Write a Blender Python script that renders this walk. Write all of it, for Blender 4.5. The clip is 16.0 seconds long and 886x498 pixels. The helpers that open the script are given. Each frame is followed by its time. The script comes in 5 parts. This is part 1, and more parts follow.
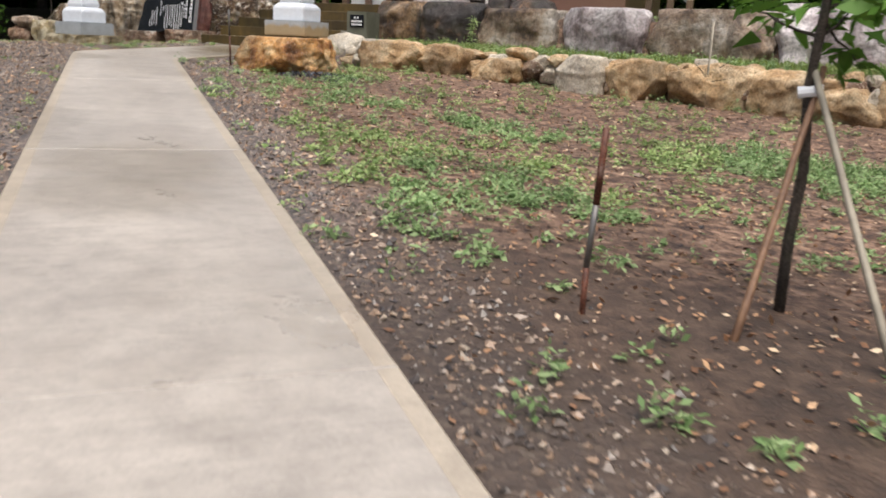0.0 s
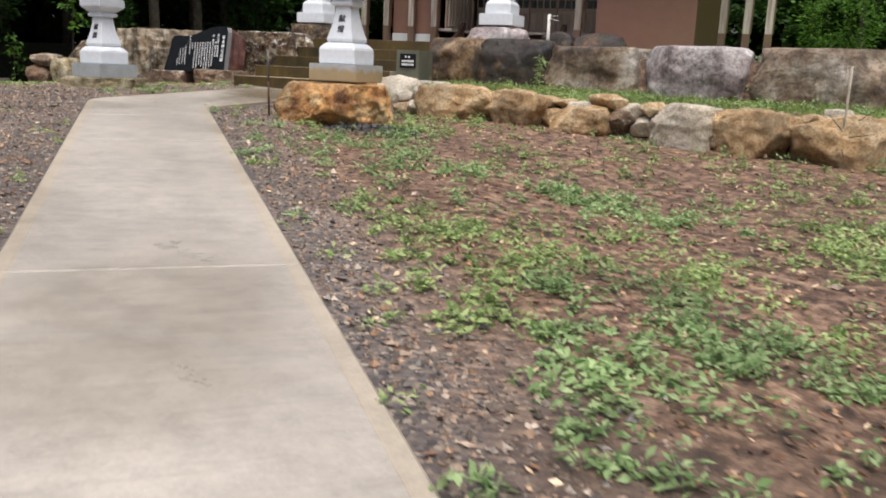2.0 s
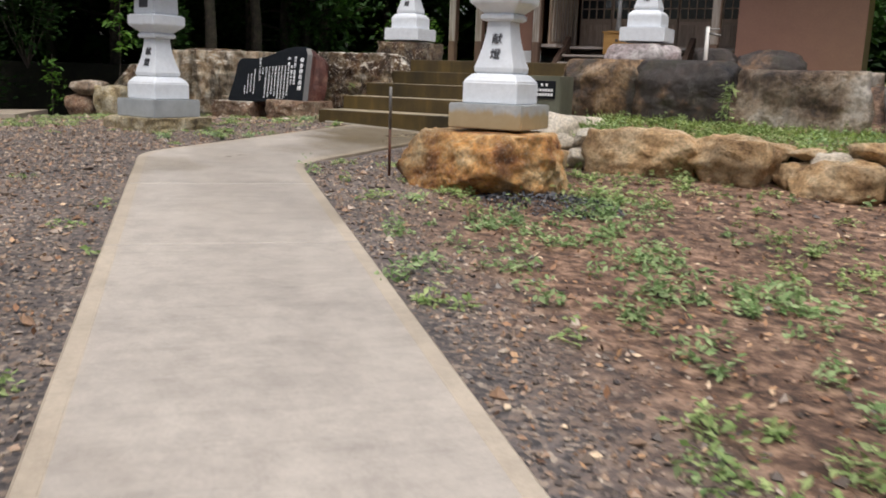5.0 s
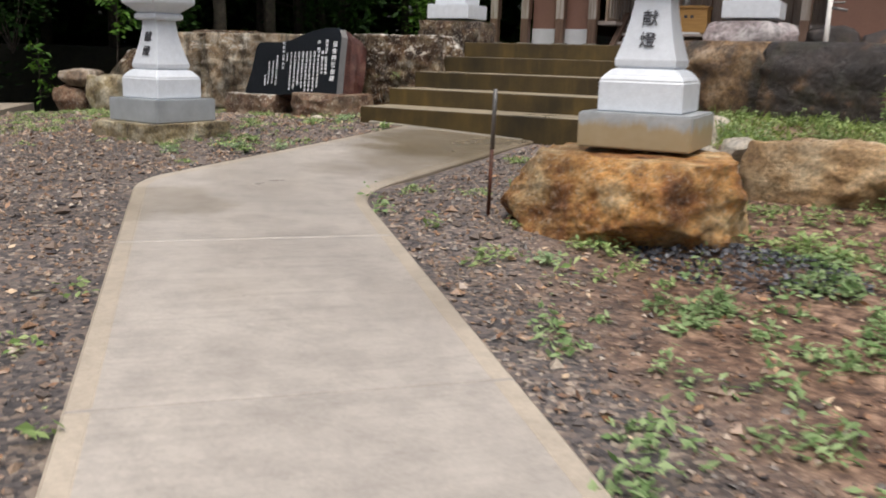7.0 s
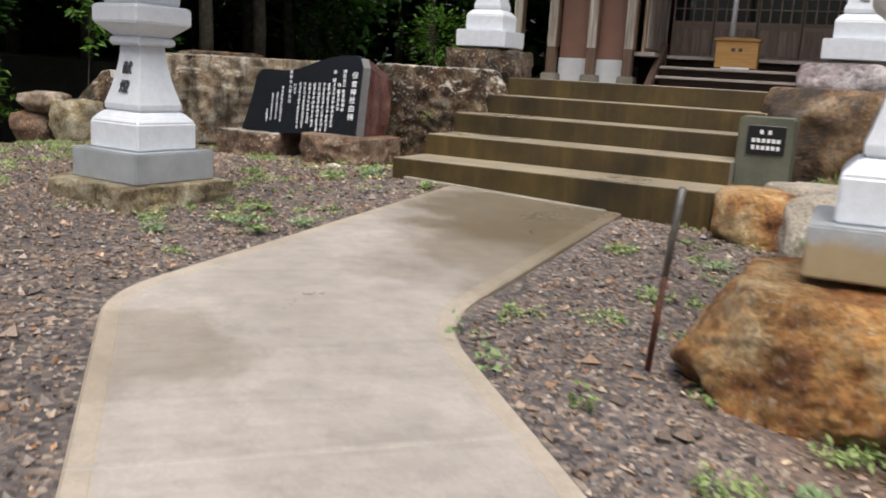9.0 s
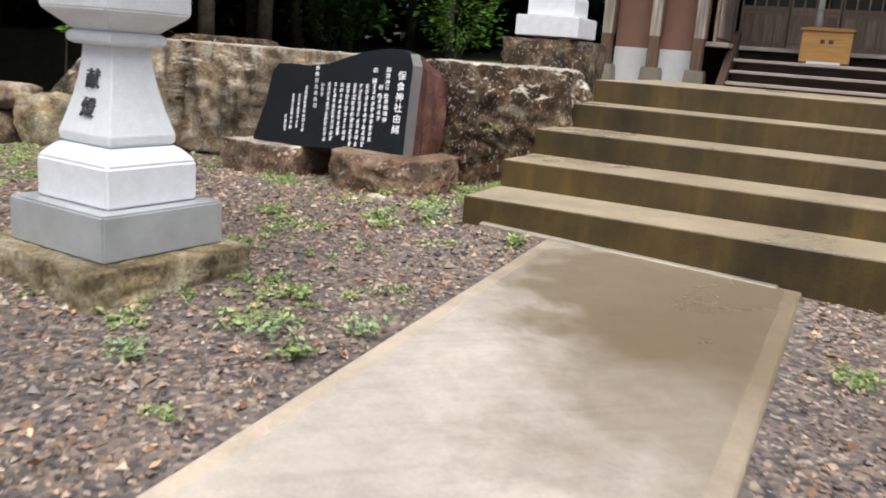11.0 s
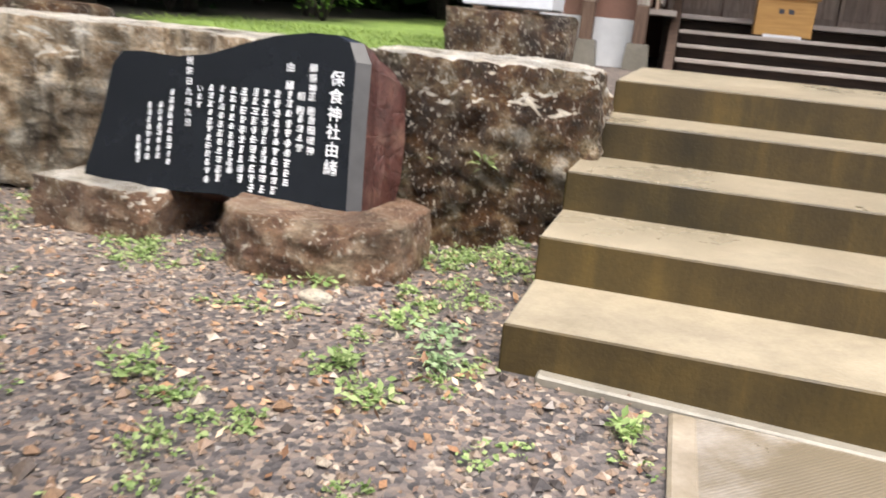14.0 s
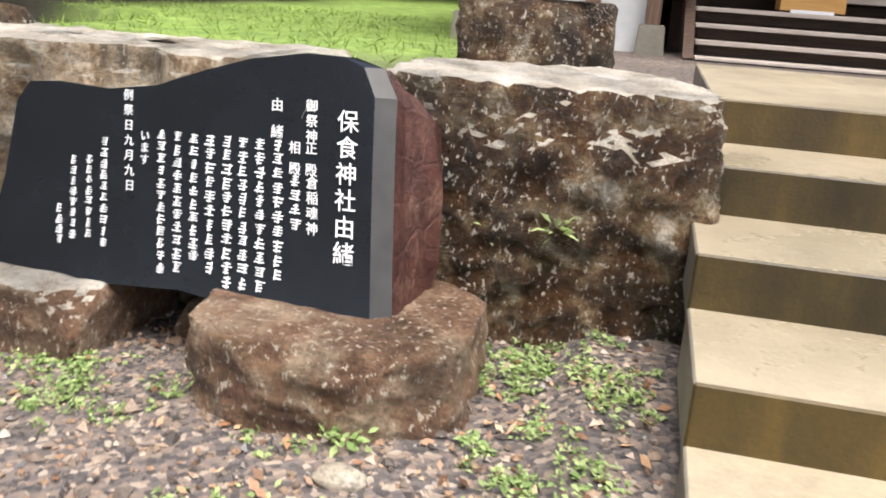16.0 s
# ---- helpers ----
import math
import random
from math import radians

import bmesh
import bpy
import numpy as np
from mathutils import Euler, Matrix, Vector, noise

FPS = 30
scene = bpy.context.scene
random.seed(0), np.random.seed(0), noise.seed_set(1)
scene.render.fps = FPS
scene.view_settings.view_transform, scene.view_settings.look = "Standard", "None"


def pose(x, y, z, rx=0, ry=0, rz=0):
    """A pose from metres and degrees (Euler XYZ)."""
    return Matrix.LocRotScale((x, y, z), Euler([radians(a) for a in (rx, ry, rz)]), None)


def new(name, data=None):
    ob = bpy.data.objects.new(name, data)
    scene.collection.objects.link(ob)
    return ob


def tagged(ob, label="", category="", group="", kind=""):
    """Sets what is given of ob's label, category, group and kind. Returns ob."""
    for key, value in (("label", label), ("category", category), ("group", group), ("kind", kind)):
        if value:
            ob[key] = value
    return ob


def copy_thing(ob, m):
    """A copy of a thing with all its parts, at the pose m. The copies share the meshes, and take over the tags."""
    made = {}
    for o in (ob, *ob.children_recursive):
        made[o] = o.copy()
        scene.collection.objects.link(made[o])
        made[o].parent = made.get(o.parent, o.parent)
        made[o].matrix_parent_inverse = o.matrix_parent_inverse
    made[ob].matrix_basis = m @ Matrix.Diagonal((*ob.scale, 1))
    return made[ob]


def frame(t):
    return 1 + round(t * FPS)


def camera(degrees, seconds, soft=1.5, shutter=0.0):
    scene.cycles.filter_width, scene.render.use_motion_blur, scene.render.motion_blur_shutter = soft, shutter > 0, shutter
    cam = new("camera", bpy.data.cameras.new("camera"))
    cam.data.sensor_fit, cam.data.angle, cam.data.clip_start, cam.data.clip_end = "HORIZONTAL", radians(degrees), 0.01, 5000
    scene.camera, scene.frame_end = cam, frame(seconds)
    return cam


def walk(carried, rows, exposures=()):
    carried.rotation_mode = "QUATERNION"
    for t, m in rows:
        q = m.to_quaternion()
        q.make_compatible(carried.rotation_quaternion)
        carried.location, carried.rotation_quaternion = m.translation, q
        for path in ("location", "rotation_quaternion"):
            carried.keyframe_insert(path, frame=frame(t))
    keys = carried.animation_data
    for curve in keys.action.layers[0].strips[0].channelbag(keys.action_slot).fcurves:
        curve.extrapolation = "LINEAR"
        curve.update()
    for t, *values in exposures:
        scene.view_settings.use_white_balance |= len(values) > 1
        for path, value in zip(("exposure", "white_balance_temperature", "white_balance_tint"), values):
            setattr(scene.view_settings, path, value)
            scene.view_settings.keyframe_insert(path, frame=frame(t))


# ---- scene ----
cam = camera(54.7, 16.0, soft=1.75, shutter=0.5)
# seconds, eye x y z, yaw, pitch, lean
ROWS = [
    (0, 10.483, -13.501, 0.265, 21.86, -13.65, 2.69),
    (0.5, 10.151, -13.036, 0.342, 21.50, -13.75, 1.02),
    (1, 9.827, -12.722, 0.418, 20.11, -13.36, 2.33),
    (1.5, 9.557, -12.309, 0.381, 23.98, -14.41, 0.76),
    (2, 9.182, -11.952, 0.440, 23.56, -11.88, 2.55),
    (2.5, 8.820, -11.552, 0.445, 22.89, -11.49, 1.26),
    (3, 8.428, -11.115, 0.533, 27.52, -12.49, 0.45),
    (3.5, 7.985, -10.778, 0.605, 26.18, -14.09, 2.14),
    (4, 7.521, -10.340, 0.628, 26.87, -12.54, 1.42),
    (6.5, 5.406, -8.301, 0.677, 25.79, -11.04, 2.65),
    (7, 4.995, -7.850, 0.739, 26.76, -12.78, 1.57),
    (7.5, 4.623, -7.546, 0.806, 27.33, -13.81, 1.76),
    (8, 4.245, -7.108, 0.871, 27.12, -14.28, 3.20),
    (8.5, 3.848, -6.723, 0.886, 25.13, -12.29, 2.52),
    (9, 3.508, -6.423, 0.917, 24.94, -11.67, 3.32),
    (9.5, 3.152, -6.017, 0.978, 29.35, -13.01, 3.33),
    (12, 1.499, -4.153, 1.114, 21.64, -13.60, 5.11),
    (12.5, 1.212, -3.805, 1.157, 22.01, -15.09, 5.49),
    (13, 0.888, -3.481, 1.201, 17.21, -15.97, 4.89),
    (13.5, 0.663, -3.101, 1.206, 16.01, -13.39, 5.12),
    (14, 0.432, -2.738, 1.188, 13.66, -15.51, 5.28),
    (14.5, 0.246, -2.425, 1.210, 9.22, -16.83, 4.93),
    (15, 0.067, -2.020, 1.172, 10.47, -15.16, 5.16),
    (15.5, -0.080, -1.751, 1.251, 12.07, -16.39, 5.74),
    (16, -0.255, -1.506, 1.283, 10.87, -17.24, 4.04),
]
walk(cam, [(t, pose(x, y, z, 0, 0, yaw) @ pose(0, 0, 0, 90 + pitch) @ pose(0, 0, 0, 0, 0, lean)) for t, x, y, z, yaw, pitch, lean in ROWS],
     exposures=[(0.0, 0.46), (2.0, 0.44), (4.0, 0.32), (6.5, 0.25), (8.0, 0.24), (9.5, 0.48), (12.0, 0.84), (14.0, 1.15), (16.0, 1.22)])

# ---- light: an overcast summer day ----
world = bpy.data.worlds.new("world")
scene.world = world
world.use_nodes = True
wn = world.node_tree
sky = wn.nodes.new("ShaderNodeTexSky")
sky.sky_type = "NISHITA"
sky.sun_disc = False
sky.sun_elevation, sky.sun_rotation = radians(70), radians(150)
sky.air_density, sky.dust_density, sky.ozone_density = 1.0, 6.0, 0.6
wn.links.new(sky.outputs[0], wn.nodes["Background"].inputs[0])
wn.nodes["Background"].inputs[1].default_value = 0.10
sun = new("sun", bpy.data.lights.new("sun", "SUN"))
sun.data.energy, sun.data.angle, sun.data.color = 2.6, radians(50), (1.0, 0.98, 0.95)
sun.matrix_world = pose(0, 0, 30, 20, 0, 30)

# ---- materials ----


def material(name, rough=0.6, metal=0.0, spec=0.5):
    m = bpy.data.materials.new(name)
    m.use_nodes = True
    b = m.node_tree.nodes["Principled BSDF"]
    b.inputs["Roughness"].default_value = rough
    b.inputs["Metallic"].default_value = metal
    b.inputs["Specular IOR Level"].default_value = spec
    return m, m.node_tree, b


def coords(nt, scale=(1, 1, 1), obj=False):
    n = nt.nodes.new("ShaderNodeMapping")
    n.inputs["Scale"].default_value = scale
    if obj:
        c = nt.nodes.new("ShaderNodeTexCoord")
        nt.links.new(c.outputs["Object"], n.inputs[0])
    else:
        c = nt.nodes.new("ShaderNodeNewGeometry")
        nt.links.new(c.outputs["Position"], n.inputs[0])
    return n.outputs[0]


def noise_tex(nt, vec, scale, detail=5, rough=0.6):
    n = nt.nodes.new("ShaderNodeTexNoise")
    n.inputs["Scale"].default_value, n.inputs["Detail"].default_value, n.inputs["Roughness"].default_value = scale, detail, rough
    nt.links.new(vec, n.inputs["Vector"])
    return n.outputs[0]


def voronoi(nt, vec, scale, feature="F1", out=0):
    n = nt.nodes.new("ShaderNodeTexVoronoi")
    n.feature = feature
    n.inputs["Scale"].default_value = scale
    nt.links.new(vec, n.inputs["Vector"])
    return n.outputs[out]


def ramp(nt, fac, stops):
    n = nt.nodes.new("ShaderNodeValToRGB")
    el = n.color_ramp.elements
    while len(el) < len(stops):
        el.new(0.5)
    for e, (p, c) in zip(el, stops):
        e.position = p
        e.color = (*c, 1) if len(c) == 3 else c
    nt.links.new(fac, n.inputs[0])
    return n.outputs[0]


def mix(nt, a, b, fac, mode="MIX"):
    n = nt.nodes.new("ShaderNodeMix")
    n.data_type, n.blend_type = "RGBA", mode
    for s, v in ((0, fac), (6, a), (7, b)):
        if hasattr(v, "is_output"):
            nt.links.new(v, n.inputs[s])
        elif s == 0:
            n.inputs[0].default_value = v
        else:
            n.inputs[s].default_value = (*v, 1)
    return n.outputs[2]


def grey(a):
    return (a, a, a)


def bump(nt, b, height, dist=0.01, strength=0.6):
    n = nt.nodes.new("ShaderNodeBump")
    n.inputs["Strength"].default_value, n.inputs["Distance"].default_value = strength, dist
    nt.links.new(height, n.inputs["Height"])
    nt.links.new(n.outputs[0], b.inputs["Normal"])


def obj_random(nt):
    n = nt.nodes.new("ShaderNodeObjectInfo")
    return n.outputs["Random"]


def island_random(nt):
    return nt.nodes.new("ShaderNodeNewGeometry").outputs["Random Per Island"]


def mat_concrete(name, light, dark, stain, broom=False, rough=0.5, stain_amount=0.55, pools=0.0, drips=0.0):
    m, nt, b = material(name, rough)
    p = coords(nt)
    c = ramp(nt, noise_tex(nt, p, 1.3, 6), [(0.3, dark), (0.65, light)])
    fine = noise_tex(nt, p, 60, 4)
    c = mix(nt, c, ramp(nt, fine, [(0.3, grey(0.72)), (0.7, grey(1.0))]), 0.55, "MULTIPLY")
    c = mix(nt, c, ramp(nt, noise_tex(nt, p, 6.5, 6, 0.7), [(0.35, grey(0.78)), (0.6, grey(1.04))]), 0.8, "MULTIPLY")
    blot = noise_tex(nt, p, 0.8, 7, 0.62)
    c = mix(nt, c, stain, ramp(nt, blot, [(0.53, grey(0)), (0.68, grey(stain_amount))]))
    if drips:
        # pale and dark runs of water down the face
        run = noise_tex(nt, coords(nt, (7.0, 7.0, 0.7)), 1.0, 4, 0.6)
        c = mix(nt, c, ramp(nt, run, [(0.36, grey(0.45)), (0.55, grey(1.0)), (0.68, grey(2.2))]), drips, "MULTIPLY")
    if pools:
        # water and algae stains: before the steps, along a joint, at the bend, on the lower slope
        for centre, reach, strength, grow in (((1.8, -0.5, -0.05), 0.5, 0.85, -1.9), ((2.05, -1.6, -0.08), 0.45, 0.6, -1.6), ((1.2, -4.1, -0.17), 0.12, 0.4, -0.7), ((6.6, -9.2, -0.6), 0.3, 0.3, -0.9), ((7.1, -9.9, -0.6), 0.25, 0.25, -0.7)):
            ctr = nt.nodes.new("ShaderNodeVectorMath")
            ctr.operation = "DISTANCE"
            nt.links.new(p, ctr.inputs[0])
            ctr.inputs[1].default_value = centre
            wob = nt.nodes.new("ShaderNodeMath")
            wob.operation = "MULTIPLY_ADD"
            nt.links.new(noise_tex(nt, p, 2.6, 6, 0.65), wob.inputs[0])
            wob.inputs[1].default_value = grow
            nt.links.new(ctr.outputs["Value"], wob.inputs[2])
            c = mix(nt, c, (0.13, 0.1, 0.055), ramp(nt, wob.outputs[0], [(0.0, grey(strength * pools)), (reach, grey(0))]))
    if broom:
        # streaks left by the broom, across the path
        turn = nt.nodes.new("ShaderNodeMapping")
        turn.inputs["Rotation"].default_value = (0, 0, radians(47.2))
        nt.links.new(p, turn.inputs[0])
        comb = nt.nodes.new("ShaderNodeMapping")
        comb.inputs["Scale"].default_value = (26, 1.1, 1)
        nt.links.new(turn.outputs[0], comb.inputs[0])
        c = mix(nt, c, ramp(nt, noise_tex(nt, comb.outputs[0], 1.0, 4, 0.65), [(0.34, grey(0.72)), (0.5, grey(1.0)), (0.68, grey(1.07))]), 0.32, "MULTIPLY")
    nt.links.new(c, b.inputs["Base Color"])
    nt.links.new(ramp(nt, blot, [(0.35, grey(rough + 0.12)), (0.7, grey(rough - 0.15))]), b.inputs["Roughness"])
    if broom:
        w = nt.nodes.new("ShaderNodeTexWave")
        w.inputs["Scale"].default_value, w.inputs["Distortion"].default_value = 24, 1.5
        w.inputs["Detail"].default_value = 2
        r = nt.nodes.new("ShaderNodeMapping")
        r.inputs["Rotation"].default_value = (0, 0, radians(-132.8 + 180))
        nt.links.new(p, r.inputs[0])
        nt.links.new(r.outputs[0], w.inputs[0])
        h = mix(nt, w.outputs[1], fine, 0.5)
        bump(nt, b, h, 0.004, 0.5)
    else:
        bump(nt, b, fine, 0.004, 0.5)
    return m


def mat_rock(name, stops, scale=4.0, moss=0.0, wet=0.45, specks=0.0, lump=0.03, streaks=0.0, cracks=0.12, dapple=0.8):
    m, nt, b = material(name, 0.55, 0, 0.5)
    p = coords(nt)
    n1 = noise_tex(nt, p, scale, 9, 0.68)
    c = ramp(nt, n1, stops)
    big = noise_tex(nt, p, scale * 0.45, 5, 0.6)
    c = mix(nt, c, ramp(nt, big, [(0.36, grey(0.3)), (0.58, grey(1.05))]), dapple, "MULTIPLY")
    fine = noise_tex(nt, p, scale * 11, 7, 0.75)
    c = mix(nt, c, ramp(nt, fine, [(0.36, grey(0.3)), (0.56, grey(1.2))]), 0.75, "MULTIPLY")
    if streaks:
        s = noise_tex(nt, coords(nt, (5.0, 5.0, 0.8)), 1.0, 5, 0.6)
        c = mix(nt, c, (0.03, 0.024, 0.022), ramp(nt, s, [(0.50, grey(0)), (0.62, grey(streaks))]))
    if specks:
        v = noise_tex(nt, coords(nt, (1.25, 1.25, 0.8)), 38, 4, 0.65)
        c = mix(nt, c, (0.66, 0.6, 0.5), ramp(nt, v, [(0.585, grey(0)), (0.625, grey(specks))]))
    if moss:
        g = noise_tex(nt, p, 3.1, 7, 0.7)
        c = mix(nt, c, (0.05, 0.06, 0.02), ramp(nt, g, [(0.52, grey(0)), (0.62, grey(moss))]))
    nt.links.new(c, b.inputs["Base Color"])
    nt.links.new(ramp(nt, fine, [(0.3, grey(wet + 0.25)), (0.7, grey(wet - 0.12))]), b.inputs["Roughness"])
    crack = voronoi(nt, p, scale * 1.8, "DISTANCE_TO_EDGE")
    rel = mix(nt, fine, n1, 0.35)
    rel = mix(nt, rel, ramp(nt, crack, [(0.0, grey(0)), (0.06, grey(1))]), cracks)
    bump(nt, b, rel, lump * 1.6, 1.0)
    return m


def mat_plain(name, col, rough=0.6, metal=0.0, var=0.25, scale=12.0, bumps=0.002, spec=0.5):
    m, nt, b = material(name, rough, metal, spec)
    p = coords(nt)
    n1 = noise_tex(nt, p, scale, 6)
    n2 = noise_tex(nt, p, scale * 0.15, 3)
    c = mix(nt, col, ramp(nt, n1, [(0.3, grey(1 - var)), (0.7, grey(1.0))]), 1.0, "MULTIPLY")
    c = mix(nt, c, ramp(nt, n2, [(0.3, grey(1 - var * 0.8)), (0.65, grey(1.0))]), 1.0, "MULTIPLY")
    nt.links.new(c, b.inputs["Base Color"])
    if bumps:
        bump(nt, b, n1, bumps, 0.5)
    return m


def mat_wood(name, a, c2, axis_scale=(3, 40, 40), rough=0.6):
    m, nt, b = material(name, rough)
    p = coords(nt, axis_scale)
    n1 = noise_tex(nt, p, 1.0, 6, 0.65)
    c = ramp(nt, n1, [(0.3, a), (0.7, c2)])
    r = obj_random(nt)
    c = mix(nt, c, ramp(nt, r, [(0, grey(0.75)), (1, grey(1.1))]), 1.0, "MULTIPLY")
    nt.links.new(c, b.inputs["Base Color"])
    bump(nt, b, n1, 0.003, 0.5)
    return m


def mat_leaf(name, a, c2, rough=0.5, trans=0.25):
    m, nt, b = material(name, rough, 0, 0.25)
    r = island_random(nt)
    p = coords(nt)
    c = ramp(nt, r, [(0.0, a), (1.0, c2)])
    c = mix(nt, c, ramp(nt, noise_tex(nt, p, 1.4, 3), [(0.3, grey(0.65)), (0.7, grey(1.15))]), 1.0, "MULTIPLY")
    nt.links.new(c, b.inputs["Base Color"])
    t = nt.nodes.new("ShaderNodeBsdfTranslucent")
    nt.links.new(c, t.inputs[0])
    s = nt.nodes.new("ShaderNodeMixShader")
    s.inputs[0].default_value = trans
    nt.links.new(b.outputs[0], s.inputs[1])
    nt.links.new(t.outputs[0], s.inputs[2])
    nt.links.new(s.outputs[0], nt.nodes["Material Output"].inputs[0])
    return m


def mat_islands(name, stops, rough=0.55):
    m, nt, b = material(name, rough)
    r = island_random(nt)
    c = ramp(nt, r, stops)
    c = mix(nt, c, ramp(nt, noise_tex(nt, coords(nt), 90, 3), [(0.3, grey(0.65)), (0.7, grey(1.1))]), 1.0, "MULTIPLY")
    nt.links.new(c, b.inputs["Base Color"])
    return m


PATH_MID = mat_concrete("broomed concrete", (0.475, 0.43, 0.38), (0.37, 0.335, 0.298), (0.28, 0.242, 0.2), True, 0.36, 0.4, 1.0)
PATH_EDGE = mat_concrete("trowelled concrete edge", (0.5, 0.43, 0.345), (0.39, 0.335, 0.265), (0.28, 0.225, 0.17), False, 0.38, 0.5, 0.8)
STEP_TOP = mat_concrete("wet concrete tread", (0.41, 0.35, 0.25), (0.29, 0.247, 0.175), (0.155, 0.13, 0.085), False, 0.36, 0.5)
STEP_FACE = mat_concrete("streaked dark brown concrete riser", (0.1, 0.065, 0.014), (0.042, 0.027, 0.007), (0.012, 0.010, 0.004), False, 0.62, 0.8, drips=0.4)
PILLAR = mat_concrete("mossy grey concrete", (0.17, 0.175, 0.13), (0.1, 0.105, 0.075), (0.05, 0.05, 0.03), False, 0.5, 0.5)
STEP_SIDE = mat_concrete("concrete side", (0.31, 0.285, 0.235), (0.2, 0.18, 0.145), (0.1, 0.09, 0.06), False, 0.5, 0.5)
GRANITE = mat_plain("white granite", (0.80, 0.84, 0.89), 0.4, 0, 0.12, 120, 0.0006)
GRANITE_WET = mat_plain("damp grey granite", (0.5, 0.535, 0.56), 0.3, 0, 0.3, 5, 0.0006)


def mat_rust_granite():
    m, nt, b = material("grey granite with rust stains", 0.35)
    p = coords(nt)
    c = ramp(nt, noise_tex(nt, p, 14, 6), [(0.3, (0.33, 0.35, 0.36)), (0.7, (0.46, 0.48, 0.49))])
    o = nt.nodes.new("ShaderNodeTexCoord")
    s = nt.nodes.new("ShaderNodeSeparateXYZ")
    nt.links.new(o.outputs["Object"], s.inputs[0])
    w = nt.nodes.new("ShaderNodeMath")
    w.operation = "MULTIPLY_ADD"
    nt.links.new(noise_tex(nt, coords(nt, (9, 9, 2)), 1.0, 5), w.inputs[0])
    w.inputs[1].default_value = -0.22
    nt.links.new(s.outputs[2], w.inputs[2])
    c = mix(nt, c, (0.36, 0.25, 0.09), ramp(nt, w.outputs[0], [(0.0, grey(0.75)), (0.05, grey(0.0))]))
    nt.links.new(c, b.inputs["Base Color"])
    return m


GRANITE_RUST = mat_rust_granite()
INK = mat_plain("dark lettering and opening fill", (0.08, 0.08, 0.09), 0.6, 0, 0.2)
WHITE_PAINT = mat_plain("white lettering paint", (0.85, 0.86, 0.88), 0.5, 0, 0.05)
ROCK_ORANGE = mat_rock("rust-stained boulder", [(0.33, (0.11, 0.037, 0.015)), (0.42, (0.38, 0.155, 0.045)), (0.5, (0.62, 0.32, 0.1)), (0.63, (0.84, 0.62, 0.34))], 3.0, 0.0, 0.34, 0.35, 0.03, streaks=0.4, cracks=0.0, dapple=0.6)
ROCK_TAN = mat_rock("tan field stone", [(0.3, (0.2, 0.11, 0.05)), (0.46, (0.52, 0.33, 0.16)), (0.64, (0.76, 0.59, 0.38))], 3.5, 0.25, cracks=0.03, dapple=0.65)
ROCK_PALE = mat_rock("pale cream stone", [(0.3, (0.4, 0.33, 0.24)), (0.5, (0.68, 0.6, 0.48)), (0.7, (0.78, 0.72, 0.62))], 4.0, cracks=0.03, dapple=0.5)
ROCK_DARK = mat_rock("dark weathered boulder", [(0.34, (0.05, 0.03, 0.022)), (0.45, (0.24, 0.16, 0.1)), (0.54, (0.45, 0.36, 0.27)), (0.66, (0.66, 0.6, 0.53))], 1.8, 0.25, 0.4, 0.0, 0.03, streaks=0.5, cracks=0.05, dapple=0.6)
ROCK_BLACK = mat_rock("black lichened boulder", [(0.38, (0.014, 0.011, 0.011)), (0.54, (0.05, 0.036, 0.03)), (0.66, (0.25, 0.14, 0.07))], 1.7, 0.2, 0.36, 0.0, 0.03, streaks=0.4, cracks=0.05)
ROCK_BROWN = mat_rock("orange-brown weathered boulder", [(0.36, (0.022, 0.013, 0.009)), (0.48, (0.12, 0.066, 0.03)), (0.57, (0.3, 0.18, 0.085)), (0.7, (0.52, 0.4, 0.28))], 2.2, 0.3, 0.4, 0.0, 0.03, streaks=0.75, cracks=0.05, dapple=0.75)
ROCK_GREY = mat_rock("grey lilac boulder", [(0.34, (0.16, 0.11, 0.105)), (0.46, (0.43, 0.36, 0.36)), (0.62, (0.72, 0.67, 0.66))], 1.8, 0.1, 0.4, 0.0, 0.03, streaks=0.4, cracks=0.05, dapple=0.55)
ROCK_WALL = mat_rock("speckled brown wall rock", [(0.34, (0.028, 0.014, 0.008)), (0.49, (0.13, 0.062, 0.025)), (0.57, (0.34, 0.235, 0.13)), (0.66, (0.72, 0.64, 0.52))], 5.0, 0.35, 0.28, 0.95, 0.06, streaks=0.6, cracks=0.03, dapple=0.85)
ROCK_CLEFT = mat_rock("pale brown cleft rock", [(0.32, (0.11, 0.06, 0.035)), (0.44, (0.42, 0.29, 0.17)), (0.54, (0.66, 0.54, 0.39)), (0.66, (0.84, 0.78, 0.67))], 5.0, 0.25, 0.35, 0.8, 0.05, streaks=0.7, cracks=0.03, dapple=0.6)
# paler rock colour that paints sky light onto the tops of stones
ROCK_TOP_LIT = mat_rock("rock top painted sky-lit", [(0.3, (0.42, 0.35, 0.26)), (0.5, (0.76, 0.7, 0.6)), (0.65, (0.88, 0.85, 0.79))], 5.0, 0.1, 0.22, 0.4, 0.03, cracks=0.03)
ROCK_BASE = mat_rock("maroon base stone", [(0.3, (0.075, 0.034, 0.024)), (0.5, (0.26, 0.15, 0.09)), (0.68, (0.52, 0.4, 0.28))], 5.0, 0.2, 0.3, 0.8, 0.03, cracks=0.03)
